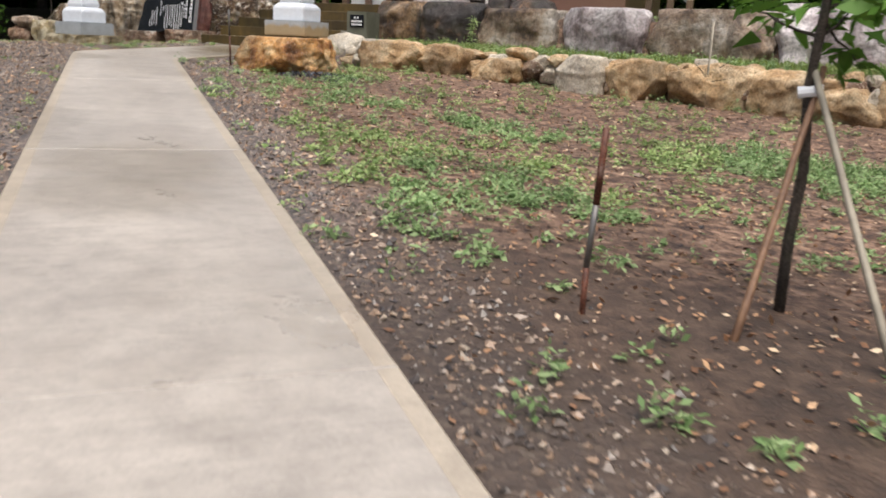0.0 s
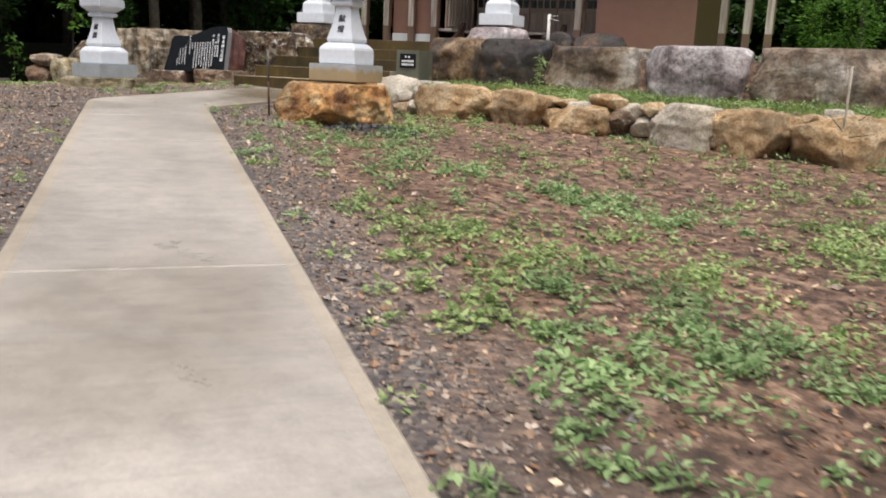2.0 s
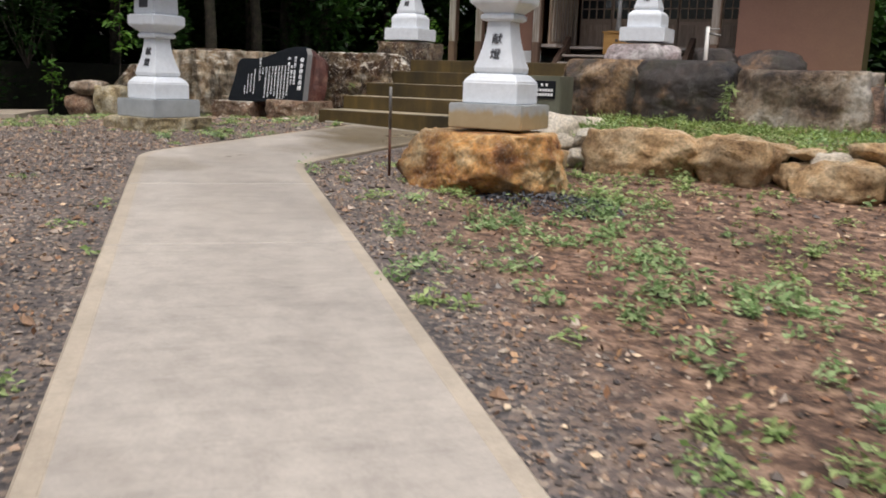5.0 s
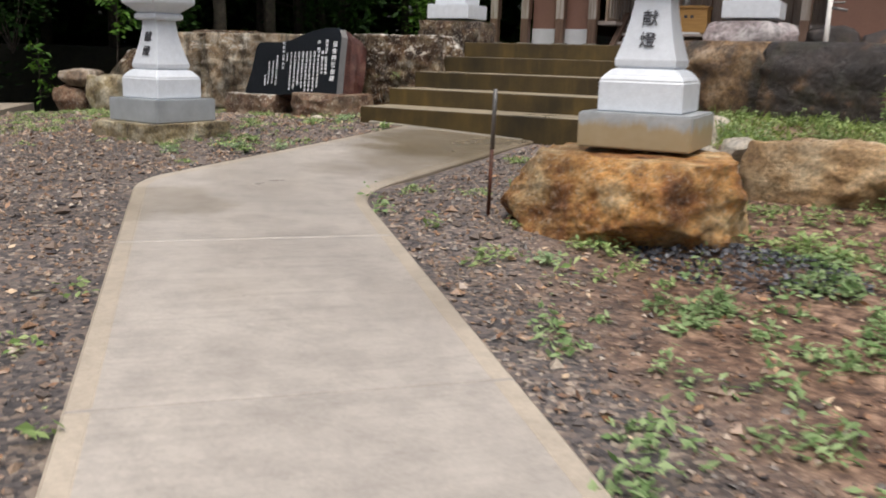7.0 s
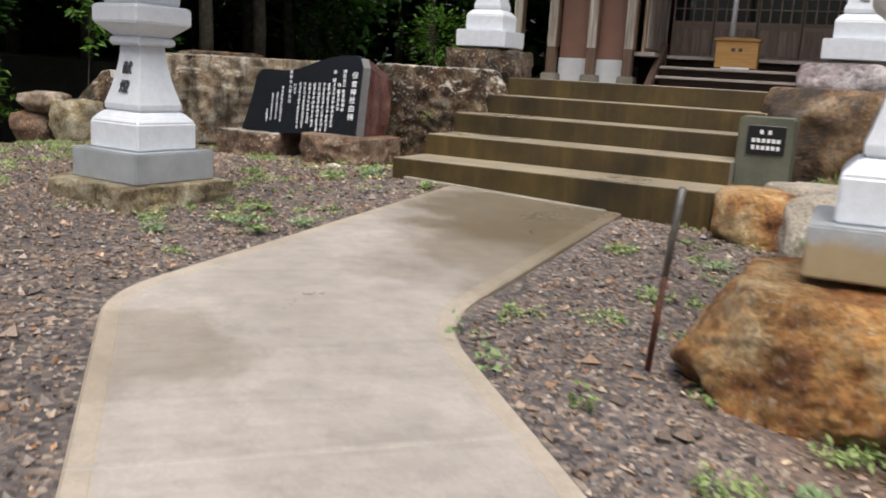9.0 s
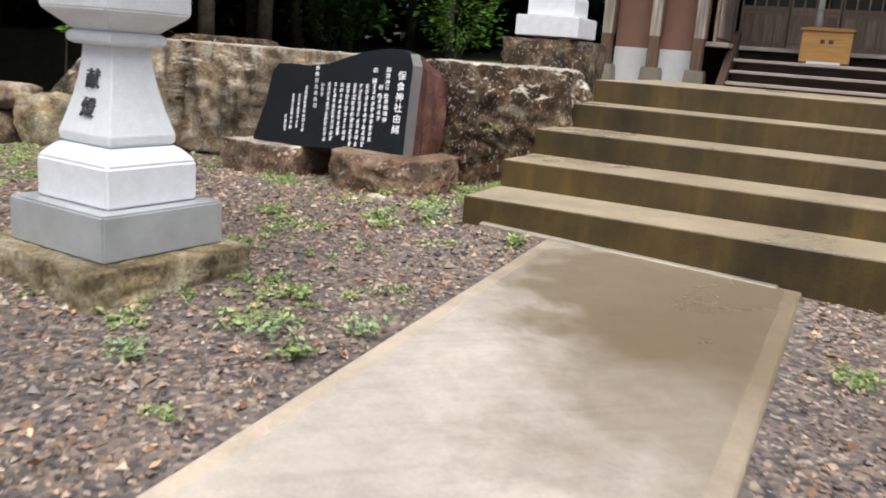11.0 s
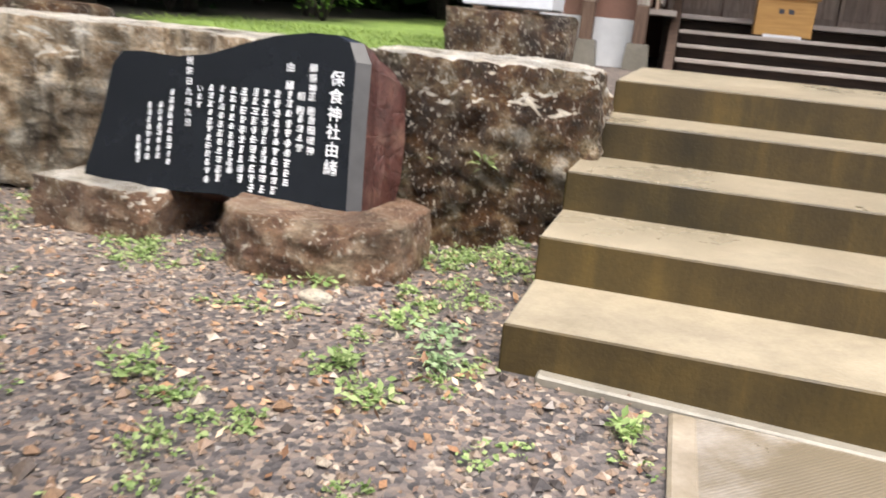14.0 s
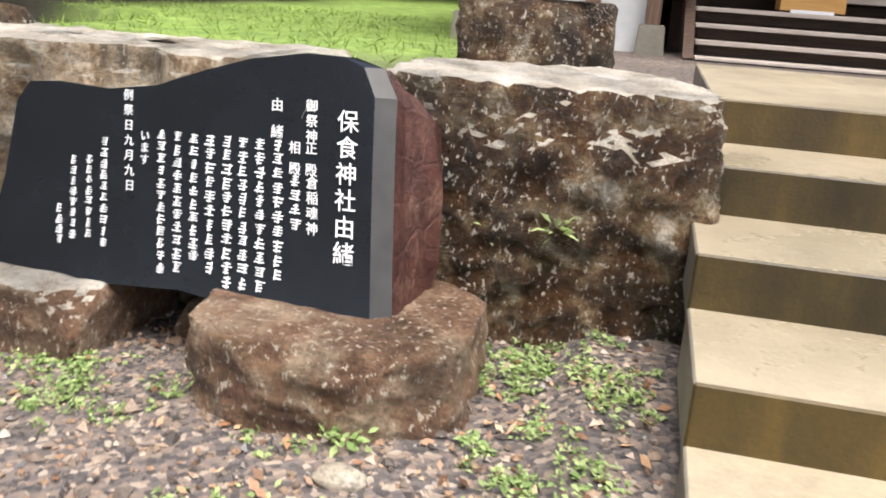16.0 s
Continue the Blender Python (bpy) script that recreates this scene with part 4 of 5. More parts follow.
def build_young_tree():
    t = thing("young_tree", (10.52, -9.5, -0.85), "young broadleaf tree tied to bamboo stakes", "tree")
    part("trunk", rod((0, 0, 0), (0.02, -0.02, 2.6), 0.026, 0.014, 8, 0.015, 8, 3), BARK, t, "", True)
    for k, (a, b) in enumerate((((-0.16, -0.62, -0.02), (0.04, 0.06, 1.08)), ((0.42, -0.62, -0.02), (-0.03, 0.03, 1.15)))):
        part("support_pole", rod(a, b, 0.017, 0.014, 8, 0.004, 6, k), (BROWN_POLE, BAMBOO)[k], t, ("brown wooden support pole", "pale weathered bamboo support pole")[k], True)
    part("tie", rod((-0.05, -0.02, 0.97), (0.05, -0.02, 0.985), 0.026, 0.026, 10), WHITE_PAINT, t, "white plastic tie")
    g = np.random.RandomState(3)
    pts = []
    for k in range(16):
        a, z, ln = g.uniform(0, 6.28), g.uniform(0.95, 2.3), g.uniform(0.35, 0.8)
        tip = np.array([ln * math.cos(a), ln * math.sin(a), z + g.uniform(-0.25, 0.25)])
        part("branch", rod((0, 0, z), tip, 0.009, 0.003, 5, 0.01, 4, k), BARK, t, "", True)
        for q in range(26):
            f = g.uniform(0.25, 1.1)
            pts.append(np.array([0, 0, z]) * (1 - f) + tip * f + g.normal(size=3) * 0.06)
    v, f = leaf_quads(pts, 0.12, 4, 0.0, 0.55, 0.6)
    joined("leaves", v.tolist(), f.tolist(), SHRUB, "drooping green leaves", "", "", False, t)


build_young_tree()
s = thing("sapling", (9.35, -1.85, -0.5), "thin sapling tied to a bamboo cane", "sapling")
part("cane", rod((0, 0, 0), (0.0, 0, 1.15), 0.016, 0.012, 7), BAMBOO, s, "", True)
for k in range(9):
    a = k * 2.4
    part("twig", rod((0, 0, 0.25 + k * 0.03), (0.35 * math.cos(a), 0.3 * math.sin(a), 0.02 + 0.09 * k), 0.006, 0.003, 5), BARK, s)

# ---- shrine building ----
FLOOR = 0.72


def build_shrine():
    b = thing("shrine_building", (0, 0, 0), "single-storey wooden shrine hall with red-brown siding and white plinth", "building", "", "structure")

    def wing(x0, x1, y, bottom=1.28):
        part("siding", box(x0, x1, y, y + 0.15, bottom, 4.2, 0.004), SIDING, b, "red-brown siding")
        part("plinth", box(x0, x1, y - 0.03, y + 0.15, 0.55, bottom - 0.004, 0.006), PLASTER, b, "white plaster plinth")

    def post(x, y, foot=True, w=0.075):
        part("post", box(x - w, x + w, y - w, y + w, 1.45, 4.2, 0.008), POST_WOOD, b, "grey weathered timber post")
        part("post_foot", box(x - w - 0.002, x + w + 0.002, y - w - 0.002, y + w + 0.002, 1.0, 1.449, 0.008), POST_DARK, b, "dark brown foot of a post")
        part("post_face", box(x + w + 0.002, x + w + 0.022, y - w, y + w, 1.45, 4.2, 0.004), POST_DARK, b, "dark side of a post")
        if foot:
            part("pad", square_loft([(0.16, 0), (0.13, 0.39)], 0.012), STEP_SIDE, b, "concrete post pad").location = (x, y, 0.62)

    wing(-1.28, -0.03, 8.2)
    part("siding", box(-1.28, -1.13, 8.35, 13.5, 1.28, 4.2, 0.004), SIDING, b)
    part("plinth", box(-1.28, -1.13, 8.35, 13.5, 0.55, 1.276, 0.006), PLASTER, b)
    wing(4.0, 6.25, 8.2, 1.0)
    part("siding", box(6.1, 6.25, 8.35, 13.5, 1.0, 4.2, 0.004), SIDING, b)
    for x in (-2.0, -1.36, -0.66, -0.03):
        post(x, 8.02)
    for x in (3.62, 6.85, 7.35, 7.8):
        post(x, 8.05)
    # porch floor, open stairs
    part("porch_floor", box(0.2, 3.95, 8.95, 10.2, 1.36, 1.42, 0.006), PLANK, b, "grey plank porch floor")
    part("porch_floor", box(-0.02, 0.36, 8.2, 8.94, 1.36, 1.43, 0.006), PLANK, b, "grey plank end of the porch")
    for k, (y, z) in enumerate(((7.85, 0.90), (8.13, 1.06), (8.41, 1.225))):
        part("tread", box(0.42, 3.0, y, y + (0.24 if k < 2 else 0.54), z - 0.045, z, 0.006), PLANK, b, "grey plank stair tread")
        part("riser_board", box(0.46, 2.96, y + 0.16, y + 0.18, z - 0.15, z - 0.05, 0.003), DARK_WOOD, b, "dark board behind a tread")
    part("tread", box(0.42, 3.0, 7.6, 7.82, 0.715, 0.75, 0.006), PLANK, b)
    for x in (0.36, 3.04):
        part("stringer", rod((x, 7.65, 0.68), (x, 8.98, 1.58), 0.075, 0.075, 4), DARK_WOOD, b, "sloping dark timber stringer")
        part("newel", box(x - 0.05, x + 0.05, 8.9, 9.0, 0.72, 1.62, 0.006), DARK_WOOD, b)
    # dark board closes the porch underside in place of the shade there
    part("under_floor", box(0.2, 3.95, 9.3, 9.4, 0.6, 1.34, 0.004), DARK_WOOD, b, "dark board standing in for the shade under the porch")
    part("lattice_side", box(0.1, 0.14, 8.36, 10.2, 1.43, 4.2, 0.004), DOOR_WOOD, b)
    for k in range(9):
        part("slat", box(0.15, 0.18, 8.45 + k * 0.19, 8.49 + k * 0.19, 1.5, 4.1, 0.003), POST_WOOD, b)
    # doors
    x0, n, w = 0.2, 5, 0.75
    for k in range(n):
        a = x0 + k * w
        d = part("door", box(a + 0.01, a + w - 0.01, 10.2, 10.235, 1.43, 2.03, 0.003), DOOR_WOOD, b, "sliding door with wooden lower panel")
        for q in range(4):
            part("panel", box(a + 0.06 + q * 0.165, a + 0.2 + q * 0.165, 10.185, 10.2, 1.52, 1.96, 0.008), DOOR_WOOD, d)
        part("rail", box(a + 0.01, a + w - 0.01, 10.18, 10.24, 2.03, 2.09, 0.004), DOOR_WOOD, d)
        part("pane", box(a + 0.03, a + w - 0.03, 10.22, 10.228, 2.09, 3.4, 0), GLASS, d, "dark glass pane")
        for q in range(5):
            part("muntin", box(a + 0.01 + q * 0.176, a + 0.035 + q * 0.176, 10.19, 10.218, 2.09, 3.4, 0.003), DOOR_WOOD, d)
        for q in range(6):
            part("cross_muntin", box(a + 0.012, a + w - 0.012, 10.196, 10.214, 2.3 + q * 0.2, 2.32 + q * 0.2, 0.003), DOOR_WOOD, d)
    part("back_wall", box(-1.1, 6.1, 13.4, 13.55, 0.55, 4.2, 0.004), SIDING, b)
    part("side_window", box(-1.31, -1.285, 9.4, 10.4, 2.0, 2.9, 0.004), GLASS, b)
    bm = bmesh.new()
    vs = [bm.verts.new(v) for v in ((-2.6, 7.0, 4.15), (8.4, 7.0, 4.15), (8.4, 14.8, 4.15), (-2.6, 14.8, 4.15), (0.2, 10.9, 6.6), (5.4, 10.9, 6.6))]
    for q in ((0, 1, 5, 4), (2, 3, 4, 5), (1, 2, 5), (3, 0, 4), (3, 2, 1, 0)):
        bm.faces.new([vs[i] for i in q])
    part("roof", bm, ROOF, b, "dark hipped roof")
    return b


build_shrine()


def build_box():
    o = thing("offering_box", (1.61, 8.68, 1.225), "honey-coloured wooden offering box on the porch stairs", "box")
    part("body", box(-0.33, 0.33, -0.17, 0.17, 0.02, 0.45, 0.006), BOX_WOOD, o)
    part("lid", box(-0.36, 0.36, -0.2, 0.2, 0.45, 0.49, 0.008), BOX_WOOD, o)
    for k in range(5):
        part("slat", box(-0.27, 0.27, -0.15 + k * 0.065, -0.125 + k * 0.065, 0.491, 0.505, 0.003), BOX_WOOD, o)
    for x in (-0.05, 0.06):
        part("character_mark", box(x - 0.03, x + 0.03, -0.174, -0.171, 0.28, 0.335, 0), INK, o, "dark brushed mark")
    part("base", box(-0.22, 0.22, -0.185, -0.172, 0.0, 0.035, 0.002), WHITE_PAINT, o, "white strip at the foot")
    return o


build_box()
rp = thing("bell_rope", (1.45, 9.0, 1.72), "white and red hanging bell rope", "rope")
part("rope", rod((0, 0, 0.25), (0, 0, 2.4), 0.045, 0.03, 10, 0.006, 8), WHITE_PAINT, rp, "", True)
part("tassel", rod((0, 0, 0.0), (0, 0, 0.27), 0.07, 0.045, 10), PIPE, rp, "", True)

# ---- trees behind ----


def build_tree(seed, height, spread_r, mat, at, label, leaves=2600, size=0.26, low=0.25, trunk_r=0.16):
    t = thing("tree", at, label, "tree", "trees behind the shrine")
    g = np.random.RandomState(seed)
    part("trunk", rod((0, 0, -0.3), (g.uniform(-0.4, 0.4), g.uniform(-0.4, 0.4), height * 0.9), trunk_r, 0.03, 9, 0.07, 8, seed), BARK, t, "", True)
    pts = []
    for k in range(22):
        z0 = height * (low + (0.95 - low) * k / 22)
        a = g.uniform(0, 6.28)
        ln = spread_r * g.uniform(0.5, 1.0) * (1.15 - 0.6 * k / 22)
        tip = np.array([ln * math.cos(a), ln * math.sin(a), z0 + g.uniform(-0.1, 0.9)])
        part("limb", rod((0, 0, z0), tip, trunk_r * 0.3, 0.012, 6, 0.05, 4, k), BARK, t, "", True)
        for q in range(leaves // 22):
            f = g.uniform(0.3, 1.12)
            pts.append(np.array([0, 0, z0]) * (1 - f) + tip * f + g.normal(size=3) * np.array([0.38, 0.38, 0.28]) * (0.6 + 0.12 * spread_r))
    v, f = leaf_quads(pts, size, seed + 1, 0.1, 0.5, 0.5)
    joined("crown", v.tolist(), f.tolist(), mat, "", "", "", False, t)
    return t


LAB = "tall dark green forest tree with dense leaves"
kinds = [build_tree(7, 9.5, 3.0, FOREST, (-8.5, 7.5, 0.7), LAB, 3400), build_tree(8, 11, 3.2, FOREST, (-14, 9.5, 0.7), LAB, 3400),
         build_tree(9, 8, 2.6, FOREST, (-11, 14, 0.7), LAB, 3000, low=0.12)]
g = random.Random(12)
places = []
for row, (y, dens) in enumerate(((12.5, 3.2), (17, 3.4), (22, 3.8), (28, 4.5))):
    x = -34 - row * 2
    while x < 30:
        px, py = x + g.uniform(-1, 1), y + g.uniform(-1.5, 1.5)
        if not (-3.5 < px < 10.5 and py < 17) and not (7 < px < 26 and py < 24) and not (-7.5 < px < -1 and py < 20):
            places.append((px, py))
        x += dens
for x, y in ((-12, 3.5), (-16, 5), (-19, 0), (-20, -5), (-24, -10), (-26, 4), (-22, -16), (-28, -4), (-14.5, 0.5), (21, 2), (22, -4), (23, -10), (24, -16), (-9.5, 10.5)):
    places.append((x, y))
for i, (x, y) in enumerate(places):
    s = g.uniform(0.85, 1.3)
    c = copy_thing(kinds[i % 3], pose(x, y, 0.7 if y > 2 else plane_z(x, y) - 0.1, 0, 0, g.uniform(0, 360)) @ Matrix.Diagonal((s, s, s, 1)))


def build_shrub(at, r, seed, mat, label, n=900):
    s = thing("shrub", at, label, "shrub")
    g2 = np.random.RandomState(seed)
    for k in range(6):
        a = k * 1.05
        part("stem", rod((0, 0, -0.05), (r * 0.6 * math.cos(a), r * 0.6 * math.sin(a), r * 1.3), 0.02, 0.006, 5, 0.02, 4, k), BARK, s)
    p = g2.normal(size=(n, 3))
    p /= np.linalg.norm(p, axis=1)[:, None]
    p *= (r * g2.uniform(0.5, 1.05, n) * (0.8 + 0.3 * np.sin(p[:, 0] * 5 + seed) * np.cos(p[:, 1] * 4)))[:, None]
    p[:, 2] = p[:, 2] * 0.95 + r
    v, f = leaf_quads(p, 0.13, seed, 0.3, 0.5, 0.2)
    joined("leaves", v.tolist(), f.tolist(), mat, "", "", "", False, s)


build_shrub((-7.0, 15.0, 0.72), 1.1, 3, SHRUB, "bright green rounded shrub")
build_shrub((-9.2, 12.6, 0.72), 0.9, 4, FOREST, "dark green leafy shrub at the woodland edge")
build_shrub((-8.2, 5.6, 0.72), 0.8, 5, FOREST, "dark green leafy shrub at the woodland edge")
build_shrub((-9.5, 3.0, 0.6), 1.0, 6, FOREST, "dark green leafy shrub at the woodland edge")
for k, (x, y, r) in enumerate(((-10.6, -7.0, 1.2), (-11.2, -2.0, 1.3), (-12.5, -9.5, 1.3), (-10.6, 2.4, 1.3))):
    build_shrub((x, y, ground_z(x, y)), r, 60 + k, FOREST, "dark green leafy shrub at the woodland edge", 1100)
build_shrub((9.2, 16.5, 0.72), 1.6, 7, SHRUB, "bright green shrub behind the hall", 2600)
build_shrub((12.0, 16.0, 0.72), 1.8, 8, SHRUB, "bright green shrub behind the hall", 2600)
build_shrub((15.2, 14.5, 0.72), 1.8, 9, SHRUB, "bright green shrub behind the hall", 2600)
build_shrub((18.2, 12.0, 0.72), 1.8, 10, SHRUB, "bright green shrub behind the hall", 2600)


def build_forest_edge():
    """The dense wall of leaves behind the trunks."""
    g2 = np.random.RandomState(21)
    n = 42000
    a = g2.uniform(-0.6, 3.75, n)
    rr = g2.uniform(30, 37, n)
    p = np.stack([3 + rr * np.cos(a), 1 + rr * np.sin(a), 0.5 + 13 * g2.uniform(0, 1, n) ** 1.3], 1)
    v, f = leaf_quads(p, 1.3, 22, 0.2, 0.7, 0.4)
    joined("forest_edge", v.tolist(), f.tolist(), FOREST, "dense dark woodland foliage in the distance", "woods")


build_forest_edge()


def build_shade_canopy():
    """A closed leaf roof over the trunks, added out of view to darken the wood."""
    g2 = np.random.RandomState(25)
    n = 21000
    x, y = g2.uniform(-32, 6, n), g2.uniform(-18, 36, n)
    keep = (x < -7.4 + 0.6 * np.sin(y * 0.9)) | (y > 17.5)
    x, y = x[keep], y[keep]
    p = np.stack([x, y, 4.6 + 4.5 * g2.uniform(0, 1, len(x))], 1)
    v, f = leaf_quads(p, 1.0, 26, 0.1, 0.6, 0.4)
    joined("canopy", v.tolist(), f.tolist(), FOREST, "dark green leaf canopy added out of view to shade the wood", "woods")


build_shade_canopy()


def build_wild_sapling(at, height, leaves, size, seed, label):
    t = thing("sapling", at, label, "sapling")
    g2 = np.random.RandomState(seed)
    part("stem", rod((0, 0, -0.05), (0.06, 0.03, height), 0.014, 0.005, 7, 0.02, 7, seed), BARK, t, "", True)
    pts = []
    for k in range(9):
        z, a, ln = height * (0.3 + 0.07 * k), g2.uniform(0, 6.28), g2.uniform(0.1, 0.28)
        tip = np.array([0.04 + ln * math.cos(a), 0.02 + ln * math.sin(a), z + g2.uniform(0.02, 0.12)])
        part("twig", rod((0.04, 0.02, z), tip, 0.006, 0.002, 5), BARK, t)
        for _ in range(leaves // 9):
            f = g2.uniform(0.3, 1.1)
            pts.append(np.array([0.04, 0.02, z]) * (1 - f) + tip * f + g2.normal(size=3) * 0.04)
    v, f = leaf_quads(pts, size, seed, 0.0, 0.5, 0.5)
    joined("leaves", v.tolist(), f.tolist(), SHRUB, "fresh green leaves", "", "", False, t)


build_wild_sapling((-7.09, 1.58, ground_z(-7.09, 1.58)), 1.3, 90, 0.13, 91, "slender sapling with sparse green leaves before dark wood")
build_wild_sapling((-6.3, 2.5, ground_z(-6.3, 2.5)), 2.3, 150, 0.13, 92, "leaning yellow-green leafy sapling behind the rock wall")

# ---- weeds, litter, gravel ----


def on_path(x, y, pad=0.03):
    n, s = N.x * x + N.y * y, U.x * x + U.y * y
    if LEFT - pad < n < RIGHT + pad and s < -2.9:
        return True
    return 0.585 - pad < x < 2.06 + pad and -3.9 < y < 0.1


def blocked(x, y):
    if on_path(x, y) or (-0.02 < x < 2.8 and y > -0.02):
        return True
    if abs(x + 0.89) < 0.42 and abs(y + 1.98) < 0.42:
        return True
    return False


def scatter_gravel():
    g2 = np.random.RandomState(31)
    pts = []
    while len(pts) < 66000:
        x, y = g2.uniform(-5.5, 12), g2.uniform(-14, 1.9)
        n = N.x * x + N.y * y
        if blocked(x, y) or abs(n + 1.4) > 5.5:
            continue
        side = n - RIGHT
        dens = 1.0 if side < 0.4 else max(0.03, 1.0 - (side - 0.4) * 1.5)
        if x < 3.4 and y > -3.5:
            dens = 1.0
        if -3.2 < x < 3.2 and y > -5.2:
            dens *= 1.0
        elif n < LEFT:
            dens *= 0.7
        if y > low_wall_y(x) - 0.2 and x > 3.4:
            dens = 0.03
        if g2.uniform() < dens:
            pts.append((x, y, ground_z(x, y)))
    c = np.array(pts)
    n = len(c)
    r = 0.0105 * np.exp(g2.normal(size=n) * 0.42)
    base = np.array([(1, 0, 0), (0, 1, 0), (-1, 0, 0), (0, -1, 0), (0, 0, 0.7), (0, 0, -0.7)], float)
    base = base[None] * g2.uniform(0.55, 1.3, (n, 6, 1))
    base += g2.normal(size=(n, 6, 3)) * 0.18
    a = g2.uniform(0, 6.28, n)
    ca, sa = np.cos(a)[:, None], np.sin(a)[:, None]
    v = np.stack([base[..., 0] * ca - base[..., 1] * sa, base[..., 0] * sa + base[..., 1] * ca, base[..., 2]], 2) * r[:, None, None] + c[:, None, :]
    v[..., 2] += r[:, None] * 0.25
    tri = np.array([(0, 1, 4), (1, 2, 4), (2, 3, 4), (3, 0, 4), (1, 0, 5), (2, 1, 5), (3, 2, 5), (0, 3, 5)])
    f = (tri[None] + 6 * np.arange(n)[:, None, None]).reshape(-1, 3)
    joined("gravel", v.reshape(-1, 3).tolist(), f.tolist(), GRAVEL, "loose grey and brown gravel chips", "gravel")


scatter_gravel()


def dark_heap():
    g2 = np.random.RandomState(35)
    n = 1500
    a, q = g2.uniform(0, 6.28, n), np.sqrt(g2.uniform(0, 1, n))
    x, y = 4.45 + 0.62 * q * np.cos(a), -3.3 + 0.42 * q * np.sin(a)
    z = np.array([ground_z(u, w) for u, w in zip(x, y)]) + 0.06 * (1 - q ** 2)
    v, f = leaf_quads(np.stack([x, y, z], 1), 0.03, 36, 0.2, 0.9, 0.1)
    joined("dark_gravel", v.tolist(), f.tolist(), DARK_CHIPS, "small heap of dark bluish gravel beside a boulder", "gravel")


dark_heap()


# middle, reach and strength of the weedy patches in the garden
WEED_PATCHES = [(8.0, -9.3, 0.6, 0.9), (8.4, -8.8, 0.6, 0.9), (8.8, -9.6, 0.5, 0.7), (6.0, -4.7, 0.6, 0.9), (7.0, -7.6, 0.8, 1.0), (7.3, -4.8, 0.5, 0.9), (7.5, -7.7, 0.5, 0.8), (7.9, -5.0, 0.7, 0.9), (6.1, -6.9, 0.45, 0.7), (6.9, -7.9, 0.45, 0.7), (7.8, -8.6, 0.6, 1.0), (7.6, -8.4, 0.4, 0.7), (7.9, -7.4, 0.6, 0.9), (8.4, -7.4, 0.6, 0.7), (4.2, -4.1, 0.5, 0.6), (4.8, -3.2, 0.4, 0.7), (7.2, -7.4, 0.8, 0.9), (9.0, -8.2, 0.6, 0.9), (9.5, -8.1, 0.5, 0.8), (10.0, -5.2, 1.1, 1.1), (11.0, -5.3, 1.0, 1.2), (10.1, -9.0, 0.45, 0.6), (9.9, -9.4, 0.4, 0.5), (9.4, -9.6, 0.35, 0.5), (4.7, -3.2, 0.5, 0.9), (4.3, -4.0, 0.35, 0.7), (5.0, -4.3, 0.5, 0.8)]


def weed_density(x, y):
    n, s = N.x * x + N.y * y, U.x * x + U.y * y
    side = n - RIGHT
    if x > 3.3 and low_wall_y(x) < y < wall_line(x):
        return 0.3
    if 0.5 < side < 9 and y < low_wall_y(x) - 0.25 and x > 3.1:
        grown = max(k * (1 - min(1.0, math.hypot(x - cx, y - cy) / (1.25 * r)) ** 2) for cx, cy, r, k in WEED_PATCHES)
        patch = 0.35 * noise.noise(Vector((x * 0.75, y * 0.75, 7))) + 1.1 * noise.noise(Vector((x * 2.6, y * 2.6, 2)))
        d = step01(0.3, 1.0, 0.85 * grown + 0.62 * patch)
        thin = 0.15 + 0.85 * step01(1.0, 2.0, math.hypot(x - 10.9, y + 11.0))
        return (d + 0.07) * thin * step01(0.25, 0.8, side) + 0.02
    if side > 0 and x > 0:
        return 0.08
    d = 0.015 + (0.12 if x < -3.4 else 0)
    for cx, cy, r, k in ((-0.6, -1.7, 1.0, 0.9), (-0.55, -0.9, 0.7, 0.5), (-1.2, 0.75, 0.75, 0.3), (-0.3, 1.1, 0.75, 1.7), (-1.3, 0.6, 0.5, 0.6), (-1.75, 0.95, 0.45, 2.2), (-0.75, -0.2, 0.5, 0.5), (-2.6, -2.4, 1.6, 0.22), (-4.9, 0.7, 1.3, 1.0), (-3.6, -0.6, 1.8, 0.3), (-3.2, 1.0, 0.9, 0.5), (-0.3, 0.3, 0.5, 0.3), (-1.6, 1.0, 0.3, 0.9)):
        q = math.hypot(x - cx, y - cy) / r
        if q < 1:
            d = max(d, k * (1 - q * q) * (0.5 + noise.noise(Vector((x * 2.5, y * 2.5, 1)))))
    return d


